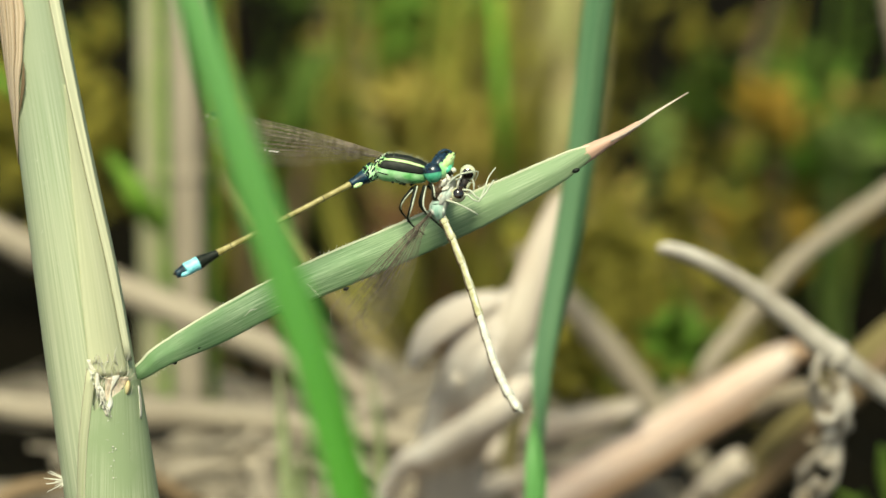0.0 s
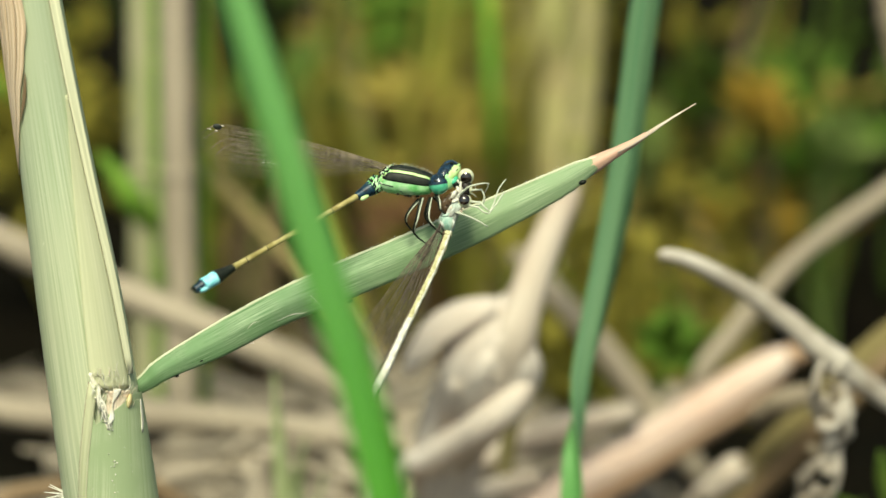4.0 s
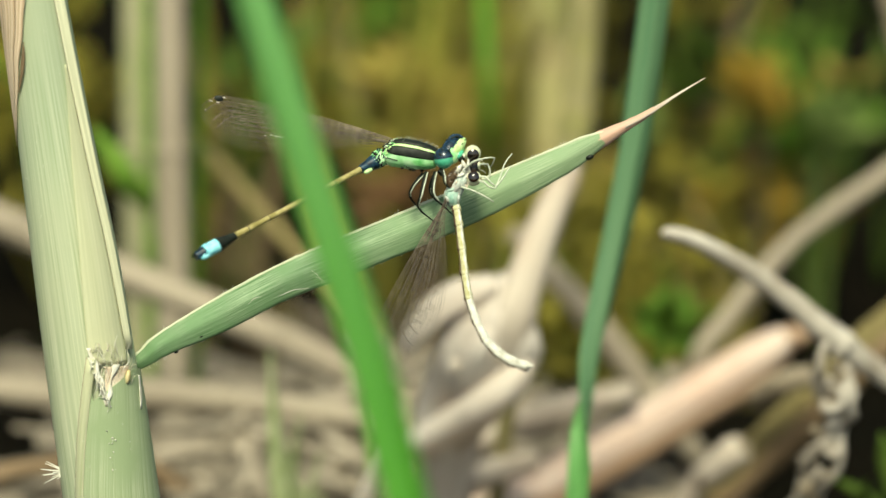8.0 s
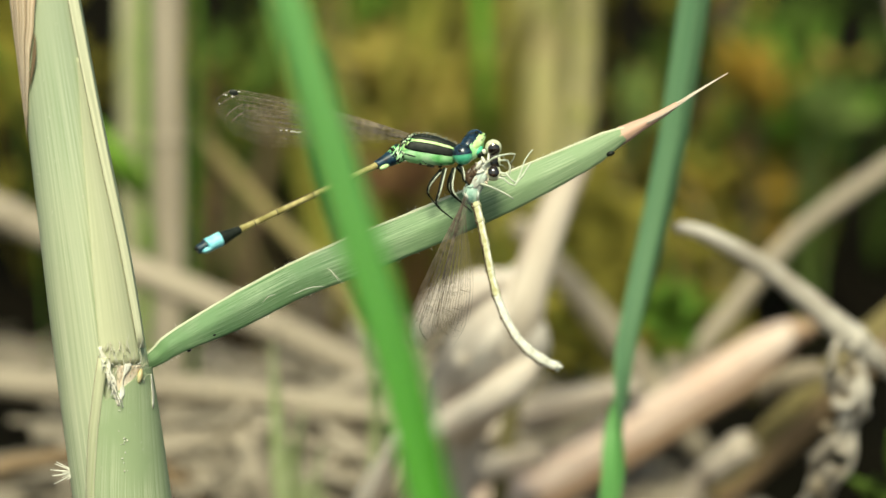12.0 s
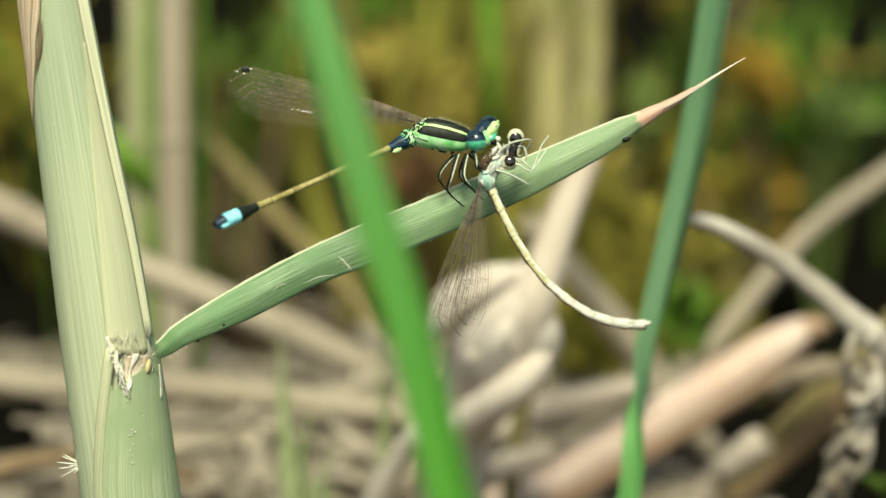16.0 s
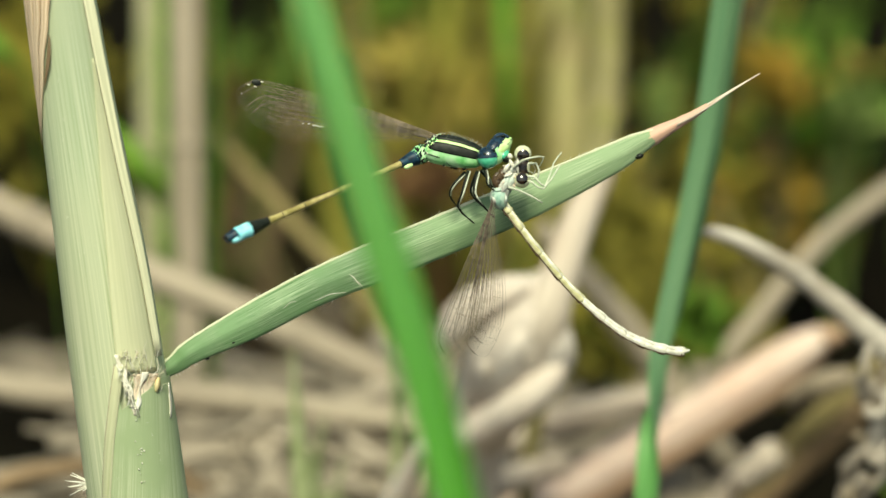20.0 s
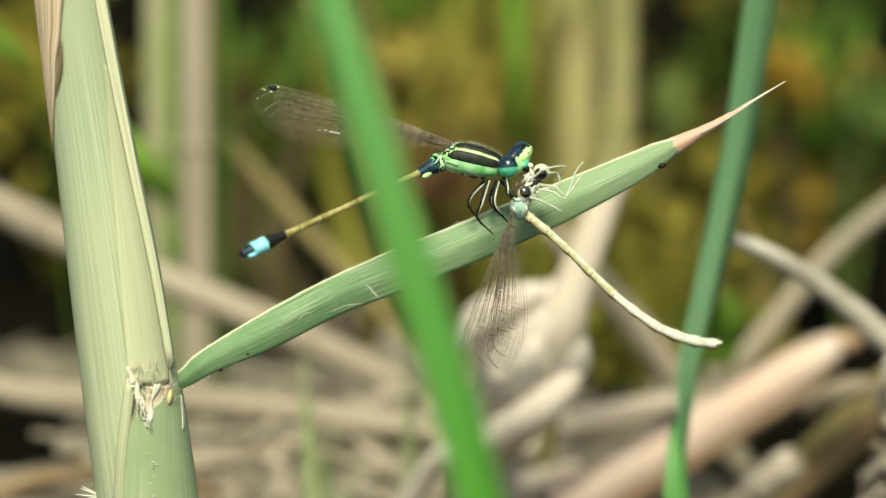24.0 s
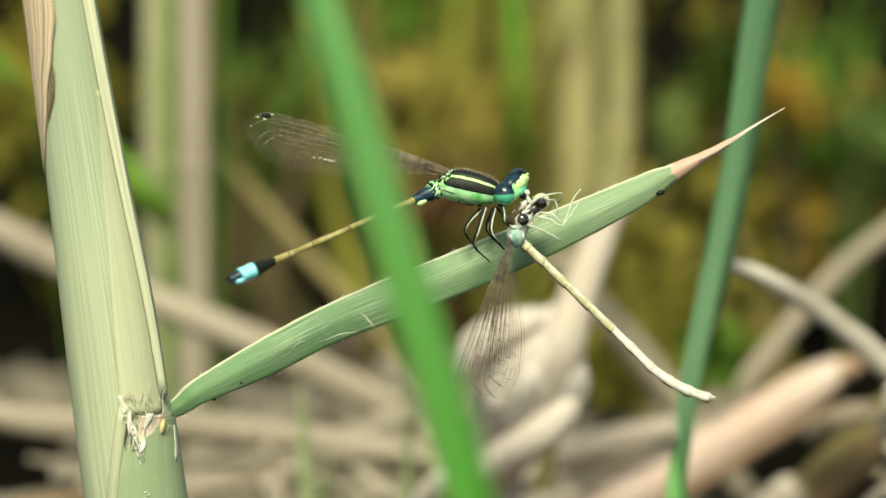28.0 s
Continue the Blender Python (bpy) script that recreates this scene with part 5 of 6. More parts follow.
stick("dead_reed", "pale flattened dead reed lying behind the root", [(-0.0034, 0.1220, 0.0058, 0.0017), (0.0033, 0.1240, 0.0076, 0.0022), (0.0117, 0.1270, 0.0099, 0.0023), (0.0204, 0.1310, 0.0109, 0.0021), (0.0292, 0.1360, 0.0110, 0.0017)], CREAM_STICK, "reed", 0.08, 31, ())
stick("dead_reed", "pale beige dead reed lying behind the root", [(-0.0043, 0.1120, 0.0024, 0.0015), (0.0014, 0.1130, 0.0052, 0.0019), (0.0080, 0.1150, 0.0072, 0.0020), (0.0139, 0.1180, 0.0076, 0.0017)], CREAM_STICK, "reed", 0.1, 32, ())
stick("dead_reed", "brown broken reed piece in the litter", [(-0.1000, 0.0900, -0.004, 0.0014), (-0.0691, 0.1039, 0.0093, 0.0014), (-0.0600, 0.1101, 0.0098, 0.0014), (-0.0523, 0.1153, 0.0084, 0.0013), (-0.0445, 0.1193, 0.0057, 0.0013), (-0.03, 0.125, -0.012, 0.002)], BROWN_STICK, "reed", 0.1, 16)


def build_stalk(label, top, foot, r, mat, sheath=None):
    """A standing reed stalk from the ground up past the picture, with a node and a loose sheath."""
    a, b = Vector(top), Vector(foot)
    d = (a - b) / max(0.001, a.z - b.z)
    foot_z = ground_z(b.y) - 0.006
    low, high = b + d * (foot_z - b.z), a + d * 0.09
    root = thing("reed_stalk", Matrix.Translation(low), label, "reed", "standing reeds behind")
    run = [(*((high - low) * k / 12), r * (1.05 - 0.25 * k / 12)) for k in range(13)]
    part("stalk", tube(run, n=14, rough=0.03), mat, root)
    for k in (0.32, 0.72):
        p = (high - low) * k
        part("node", tube([(*(p * 0.985), r), (*p, r * 1.16), (*(p * 1.015), r)], n=14), mat, root)
    if sheath:
        run = [(*((high - low) * (0.33 + 0.03 * k) + Vector((r * 0.25, -r * 0.3, 0))), r * (1.1 - 0.05 * k)) for k in range(9)]
        part("leaf_sheath", tube(run, n=12, rough=0.05), sheath, root)


build_stalk("dull olive standing reed stalk", (-0.0558, 0.2201, 0.0508), (-0.0552, 0.198, -0.0099), 0.0028, SAGE_STALK)
build_stalk("thin green standing stalk", (-0.0533, 0.2185, 0.0508), (-0.0528, 0.196, -0.0099), 0.0009, LEAFGREEN)
build_stalk("dun dead standing reed stalk", (-0.0486, 0.2104, 0.0534), (-0.0479, 0.187, -0.0108), 0.0030, DUN_STALK)
build_stalk("thin bluish standing stalk", (-0.0450, 0.2298, 0.0483), (-0.0455, 0.2100, 0.0000), 0.0010, LEAFGREEN)
build_stalk("thick olive standing reed stalk", (0.0253, 0.4100, 0.0064), (0.0257, 0.3850, -0.0425), 0.0050, OLIVE_STALK)
build_stalk("olive standing reed stalk", (0.0215, 0.4423, -0.0083), (0.0238, 0.4257, -0.0540), 0.0045, OLIVE_STALK)
build_stalk("olive standing reed stalk", (0.0009, 0.4685, -0.0152), (0.0047, 0.4528, -0.0583), 0.0046, OLIVE_STALK)


# ---- root clump ----
def build_clump():
    root = thing("root_clump", pose(0.0015, 0.093, GROUND), "pale cream clump of broken reed sheaths and roots", "root")
    rng = random.Random(21)

    def local(points):
        return [(x - 0.0015, y - 0.093, z - GROUND, r) for x, y, z, r in points]
    core = glide(local([(0.0102, 0.0905, 0.0470, 0.0022), (0.0074, 0.0890, 0.0420, 0.0047), (0.0052, 0.0905, 0.0368, 0.0056), (0.0036, 0.0960, 0.0300, 0.0056), (0.000, 0.104, 0.016, 0.0050), (-0.003, 0.112, -0.018, 0.003)]), 6)
    part("core", tube(core, n=20, rough=0.06, seed=3), PALE_ROOT, root)
    for run, out in (([(0.0072, 0.0870, 0.0480, 0.0012), (0.0032, 0.0868, 0.0468, 0.0021), (-0.0010, 0.0885, 0.0438, 0.0026), (-0.0040, 0.0915, 0.0395, 0.0024), (-0.0056, 0.0950, 0.0350, 0.0014)], (-0.25, -0.75, 0.75)),
                     ([(0.0080, 0.0850, 0.0440, 0.0014), (0.0050, 0.0856, 0.0418, 0.0024), (0.0022, 0.0876, 0.0388, 0.0026), (0.0002, 0.0905, 0.0350, 0.0018), (-0.0010, 0.0940, 0.0310, 0.0010)], (-0.2, -0.8, 0.7)),
                     ([(0.0110, 0.0855, 0.0430, 0.0014), (0.0112, 0.0848, 0.0392, 0.0026), (0.0104, 0.0860, 0.0345, 0.0028), (0.0090, 0.0900, 0.0290, 0.0014)], (0.35, -0.8, 0.6))):
        part("broad_sheath", ribbon(glide(local(run), 6), out, fold=0.22, thick=0.0004, n=9, ripple=0.12, seed=41), PALE_ROOT, root, "broad pale dead leaf sheath")
    for k in range(6):                      # loose flaps lying along the base
        j = rng.randrange(4, 14)
        a = rng.uniform(-1.2, 1.2)
        pts = [(q[0] + q[3] * math.sin(a) * 0.96, q[1] - q[3] * math.cos(a) * 0.96 - 0.0003, q[2], (0.0006, 0.0013, 0.0016, 0.0014, 0.0007)[m]) for m, q in enumerate(core[j:j + 10:2])]
        part("flap", ribbon(pts, (math.sin(a), -math.cos(a), 0.2), fold=0.2, thick=0.0003, n=5, ripple=0.3, seed=k), (PALE_ROOT, CREAM_STICK)[k % 2], root)


build_clump()


# ---- withered hanging leaf on the pale stem ----
def build_curl():
    root = thing("withered_leaf", pose(0.0520, 0.0735, 0.0445), "withered brown curled leaf hanging from the dead stem", "leaf")
    rng = random.Random(17)
    for cx, cz, hw, hh, tilt, wide, end in ((-0.0003, -0.0042, 0.0019, 0.0052, 4, 0.0008, 1.0), (0.0004, -0.0085, 0.0016, 0.0036, -12, 0.0009, 1.0), (0.0006, -0.0135, 0.0013, 0.0030, 10, 0.0008, 1.0), (-0.0008, -0.0185, 0.0021, 0.0044, 22, 0.0010, 1.0),
                                            (-0.0026, -0.0245, 0.0016, 0.0052, 16, 0.0009, 1.0), (-0.0048, -0.0320, 0.0014, 0.0058, 14, 0.0008, 0.9), (-0.0060, -0.0420, 0.0012, 0.0070, 8, 0.0006, 0.85), (-0.0070, -0.0530, 0.0010, 0.0070, 4, 0.0005, 0.8)):
        pts, lean = [], radians(tilt)
        start = rng.uniform(0, 6.28)
        for i in range(25):                 # one lacy loop of curled leaf
            a = start + 2 * math.pi * end * i / 24
            x, z = hw * math.cos(a) * (1 + 0.35 * rng.uniform(-0.5, 0.5)), hh * math.sin(a)
            pts.append((cx + x * math.cos(lean) + z * math.sin(lean), 0.0035 * -cz / 0.025 + 0.0014 * math.sin(a * 1.5 + start), cz - x * math.sin(lean) + z * math.cos(lean), wide * rng.uniform(0.5, 1.3)))
        part("curl", ribbon(pts, (0.3, -1, 0.2), fold=0.6, thick=0.0003, n=5, twist=rng.uniform(-1.5, 1.5), ripple=0.4, seed=int(start * 9)), GREY_STICK, root)
    for _ in range(22):                     # crumpled knobs and flakes
        z = -0.034 * rng.random()
        part("flake", ball((bend_of(((-0.034, -0.0055), (-0.018, -0.0008), (0, 0)), z) + rng.uniform(-0.0016, 0.0016), -0.12 * z + rng.uniform(-0.001, 0.001), z), (rng.uniform(0.0004, 0.0012), 0.0005, rng.uniform(0.0004, 0.0016)), Matrix.Rotation(rng.uniform(0, 3), 3, "Y"), 8, 6), rng.choice((GREY_STICK, TAN_STICK)), root)


build_curl()


# ---- weeds, moss and grass behind ----
def leaf_piece(bm, c, d, l, w, out):
    pts = [(*(c + d * l * k / 5 + out * l * 0.25 * (k / 5) ** 2), max(0.0002, w * math.sin(math.pi * (0.12 + 0.86 * k / 5)))) for k in range(6)]
    ribbon(pts, out if abs(out.dot(d)) < 0.95 else d.orthogonal(), fold=0.25, thick=0.0001, n=3, into=bm)


def weed(label, centre, spread, count, size, mat, seed, lean=(0, 0, 1), name="weed"):
    """A low weed: a few stems from one foot, and many small leaves about its crown."""
    rng = random.Random(seed)
    c = Vector(centre)
    foot = Vector((c.x + rng.uniform(-0.01, 0.01), c.y + 0.012, min(ground_z(c.y + 0.012) - 0.004, c.z - 0.004)))
    root = thing(name, Matrix.Translation(foot), label, "weed")
    rel = c - foot
    for k in range(3):
        e = rel + Vector((rng.uniform(-1, 1), rng.uniform(-1, 1), rng.uniform(-0.6, 0.6))) * spread * 0.6
        part("stem", tube(glide([(0, 0, 0, 0.0009), (*(e * 0.5 + Vector((rng.uniform(-0.004, 0.004), 0, 0))), 0.0008), (*e, 0.0004)], 4), n=6), DIM_STRAW if mat in (MUSTARD, LEAFBRIGHT) else mat, root)
    bm = bmesh.new()
    for _ in range(count):
        q = Vector((rng.gauss(0, 1), rng.gauss(0, 0.7), rng.gauss(0, 1))) * spread * 0.55
        d = (Vector(lean) * 0.6 + Vector((rng.uniform(-1, 1), rng.uniform(-1, 1), rng.uniform(-0.5, 1)))).normalized()
        out = Vector((rng.uniform(-0.5, 0.5), -1, rng.uniform(0, 1))).normalized()
        leaf_piece(bm, rel + q, d, size * rng.uniform(0.6, 1.3), size * rng.uniform(0.14, 0.26), out)
    tagged(part("foliage", bm, mat, root), kind="stuff")


def single_leaf(label, points, mat, out=(0.1, -1, 0.4), fold=0.25):
    """One broad grass leaf, carried on a thin stalk from the ground."""
    end = Vector(points[-1][:3])
    foot = Vector((end.x + 0.004, end.y + 0.006, ground_z(end.y + 0.006) - 0.004))
    root = thing("grass_leaf", Matrix.Translation(foot), label, "grass")
    part("leaf", ribbon([Vector(q) - Vector((*foot, 0)) for q in glide(points, 6)], out, fold=fold, thick=0.0001, n=7), mat, root)
    e = end - foot
    part("stem", tube(glide([(0, 0, 0, 0.00035), (*(e * 0.5 + Vector((0.001, 0, 0))), 0.0003), (*(e * 1.02), 0.00025)], 4), n=7), mat, root)


def tuft(label, x0, x1, y0, y1, top, count, wide, lean, mats, seed):
    """A stand of tall narrow grass, its blades rising from the low ground to a height."""
    rng = random.Random(seed)
    mid = Vector(((x0 + x1) / 2, (y0 + y1) / 2, 0))
    mid.z = ground_z(mid.y) - 0.004
    root = thing("grass_tuft", Matrix.Translation(mid), label, "grass", "tall grass behind")
    for m, share in mats:
        bm = bmesh.new()
        for _ in range(int(count * share)):
            x, y = rng.uniform(x0, x1), rng.uniform(y0, y1)
            foot = Vector((x, y, ground_z(y) - 0.004))
            h = (top - foot.z) * rng.uniform(0.55, 1.25)
            tip = Vector((lean * h + rng.gauss(0, 0.14) * h, rng.gauss(0, 0.12) * h, h))
            bow = Vector((rng.uniform(-0.12, 0.12), rng.uniform(-0.1, 0.1), 0)) * h
            w = wide * rng.uniform(0.45, 1.3)
            pts = [(*(foot - mid + tip * k + bow * math.sin(math.pi * k)), max(0.0001, w * (1 - k ** 2.2))) for k in (0, 0.2, 0.4, 0.6, 0.8, 0.93, 1)]
            face = (rng.uniform(-0.7, 0.7), -1, 0.2)
            if count > 12:
                ribbon(pts, face, fold=0.25, thick=0.0001, n=3, into=bm)
            else:
                part("blade", ribbon(pts, face, fold=0.25, thick=0.0001, n=3), m, root)
        if count > 12:
            tagged(part("foliage", bm, m, root), kind="stuff")


single_leaf("bright green grass leaf hanging behind the reed stem", [(-0.0600, 0.1860, 0.0385, 0.0006), (-0.0572, 0.1850, 0.0349, 0.0015), (-0.0545, 0.1840, 0.0308, 0.0021), (-0.0524, 0.1860, 0.0262, 0.0017), (-0.0512, 0.1900, 0.0220, 0.0005)], LEAFGREEN)
single_leaf("bright green grass leaf at the edge of the reeds", [(-0.0860, 0.192, 0.0570, 0.0010), (-0.0823, 0.190, 0.0547, 0.0012), (-0.0786, 0.188, 0.0520, 0.0013), (-0.0756, 0.187, 0.0490, 0.0009), (-0.0735, 0.190, 0.0455, 0.0003)], LEAFGREEN)
single_leaf("dull green grass leaf slanting before dark soil", [(-0.0307, 0.4100, 0.0004, 0.0010), (-0.0367, 0.4000, -0.0069, 0.0026), (-0.0456, 0.3950, -0.0199, 0.0030), (-0.0553, 0.4000, -0.0354, 0.0020), (-0.0643, 0.4100, -0.0515, 0.0010)], LEAFDARK)
single_leaf("upright green grass leaf among olive stalks", [(0.0074, 0.3050, 0.0366, 0.0009), (0.0079, 0.3000, 0.0282, 0.0013), (0.0085, 0.2970, 0.0168, 0.0014), (0.0093, 0.3000, 0.0022, 0.0012), (0.0101, 0.3100, -0.0139, 0.0006)], LEAFBRIGHT)
tuft("olive and ochre tall grass behind the insects", -0.021, 0.014, 0.40, 0.50, 0.010, 100, 0.0022, 0.04, ((MOSS, 0.42), (YELLOW_OLIVE, 0.35), (OLIVE_STALK, 0.23)), 61)
tuft("yellow-olive slanting grass behind the dead stems", 0.030, 0.064, 0.235, 0.32, -0.012, 56, 0.0017, -0.30, ((MOSS, 0.5), (OCHRE_LEAF, 0.15), (LEAFGREEN, 0.1), (DIM_STRAW, 0.25)), 62)
tuft("green and straw grass at the edge of the clearing", 0.072, 0.108, 0.46, 0.58, -0.014, 18, 0.0024, 0.22, ((LEAFDARK, 0.6), (MOSS, 0.1), (BROWN_STICK, 0.3)), 63)
tuft("dull green upright grass behind the standing stalks", -0.074, -0.050, 0.37, 0.46, 0.000, 11, 0.0018, 0.06, ((LEAFDARK, 0.4), (MOSS, 0.2), (BROWN_STICK, 0.4)), 64)
tuft("thin tan dead grass in the dark gap", -0.046, 0.000, 0.27, 0.36, -0.014, 12, 0.0011, -0.25, ((DIM_STRAW, 0.5), (BROWN_STICK, 0.5)), 65)
tuft("yellow-olive grass among the standing stalks", 0.000, 0.024, 0.40, 0.46, 0.012, 36, 0.0024, 0.03, ((YELLOW_OLIVE, 0.6), (OLIVE_STALK, 0.4)), 67)
weed("drooping green weed leaf tips", (-0.0134, 0.4187, -0.0012), 0.0105, 57, 0.0108, LEAFGREEN, 3, (1, 0, 0))
weed("dull green slanting weed leaves", (-0.0475, 0.4544, -0.0364), 0.0100, 22, 0.0117, LEAFDARK, 4, (0.6, 0, 1))
weed("dull green leafy weed sprig", (0.0852, 0.4301, -0.0180), 0.0105, 9, 0.0090, LEAFDARK, 5)
weed("green weed with broad leaves", (0.0914, 0.4073, -0.0360), 0.0115, 34, 0.0108, LEAFGREEN, 6)
weed("small green weed between dead stems", (0.0373, 0.1696, 0.0068), 0.0039, 14, 0.0078, LEAFGREEN, 7)
weed("pale yellow-green leafy weed clump", (0.0490, 0.4108, -0.0300), 0.0050, 22, 0.0066, LEAFPALE, 8)
weed("low olive mossy weed clump", (-0.0132, 0.4847, -0.0407), 0.0225, 264, 0.0081, MOSS, 9)
weed("mustard-coloured dying weed leaves", (0.0765, 0.3988, -0.0200), 0.0058, 26, 0.0085, MUSTARD, 10)
tuft("pale green seedling grass in the litter", -0.0200, -0.0165, 0.103, 0.110, 0.024, 6, 0.0020, 0.0, ((SEEDLING, 1.0),), 66)
weed("olive weed among dead stems", (0.0298, 0.2730, -0.0231), 0.0175, 198, 0.0075, MOSS, 12)
weed("dark green weed at the edge", (0.0660, 0.0956, 0.0080), 0.0050, 16, 0.0072, LEAFDARK, 13)
weed("olive weed under the mustard leaves", (0.0663, 0.4136, -0.0525), 0.0200, 42, 0.0090, MOSS, 14)
weed("dark green weed leaves beside the clearing", (0.0675, 0.4500, -0.0298), 0.0090, 26, 0.0100, LEAFDARK, 71)
weed("olive weed leaves beside the clearing", (0.0627, 0.4600, -0.0185), 0.0070, 12, 0.0090, MOSS, 72)
weed("low olive mossy weed clump", (0.0180, 0.5075, -0.0450), 0.0270, 242, 0.0090, MOSS, 15)
weed("low olive mossy weed clump", (-0.0450, 0.5075, -0.0600), 0.0225, 80, 0.0090, MOSS, 16)
weed("dull green leafy weed clump", (0.1200, 0.4475, -0.0285), 0.0200, 14, 0.0108, LEAFDARK, 17)
weed("mustard yellow dying weed clump", (0.0840, 0.4175, -0.0600), 0.0130, 26, 0.0099, MUSTARD, 18)
weed("low olive weed clump", (-0.1125, 0.4325, -0.0300), 0.0240, 176, 0.0099, MOSS, 19)
weed("dull green leafy weed clump", (-0.0525, 0.4925, 0.0000), 0.0180, 50, 0.0108, LEAFDARK, 20)

weed("ochre dead leaves among the weeds", (-0.0083, 0.4050, -0.0257), 0.011, 95, 0.0085, OCHRE_LEAF, 31)
weed("yellow-olive leaves among the weeds", (0.0120, 0.4227, -0.0330), 0.0125, 80, 0.0090, YELLOW_OLIVE, 32)
weed("russet dead leaves low in the weeds", (-0.0081, 0.3784, -0.0404), 0.008, 45, 0.008, RUSSET_LEAF, 33)
weed("ochre dead leaves among the weeds", (0.0326, 0.3974, -0.0468), 0.01, 50, 0.008, OCHRE_LEAF, 34)
weed("pale ochre dead leaves at the edge", (0.0985, 0.4076, -0.0207), 0.0035, 5, 0.010, OCHRE_LEAF, 41)
weed("green weed leaves above the dead stems", (0.0945, 0.3990, -0.0318), 0.0065, 30, 0.009, LEAFPALE, 42)
weed("low olive weed behind the root clump", (0.0188, 0.1858, 0.0005), 0.006, 34, 0.006, MOSS, 51)
weed("dull olive weed behind the root clump", (0.0234, 0.1753, 0.0008), 0.005, 16, 0.006, MOSS, 52)


def build_undergrowth():
    """Low growth that closes the view behind the clearing, past counting."""
    rng = random.Random(31)
    for label, mat, count in (("dense olive undergrowth beyond the clearing", MOSS, 170), ("dark green undergrowth beyond the clearing", LEAFDARK, 150), ("brown dead undergrowth beyond the clearing", LITTER, 70)):
        bm = bmesh.new()
        for _ in range(count):
            x, y = rng.uniform(-0.3, 0.3), rng.uniform(0.36, 0.85)
            if any((x - p) ** 2 + (y - q) ** 2 < e * e for p, q, e in BARE):
                continue
            c = Vector((x, y, ground_z(y) + abs(rng.gauss(0, 0.018)) + max(0, y - 0.6) * 0.15))
            d = Vector((rng.uniform(-1, 1), rng.uniform(-1, 1), rng.uniform(0.2, 1.6))).normalized()
            leaf_piece(bm, c, d, rng.uniform(0.010, 0.034), rng.uniform(0.0015, 0.004), Vector((rng.uniform(-0.5, 0.5), -1, 0.3)).normalized())
        tagged(part("undergrowth", bm, mat, None), label, "undergrowth", kind="stuff")


build_undergrowth()


# ---- what moves ----
def blade_rows(w, below, rows):
    return [(t, RIG @ Matrix.Translation((u * MM, w * MM, 0)) @ pose(0, 0, 0, 0, a) @ Matrix.Translation((0, 0, -below * MM))) for t, u, a in rows]


def bend(rows, t):
    """Straight run between rows of (t, value, ...)."""
    for p, q in zip(rows, rows[1:]):
        if p[0] <= t <= q[0]:
            k = (t - p[0]) / (q[0] - p[0])
            return [a + (b - a) * k for a, b in zip(p[1:], q[1:])]
    return list(rows[-1][1:])


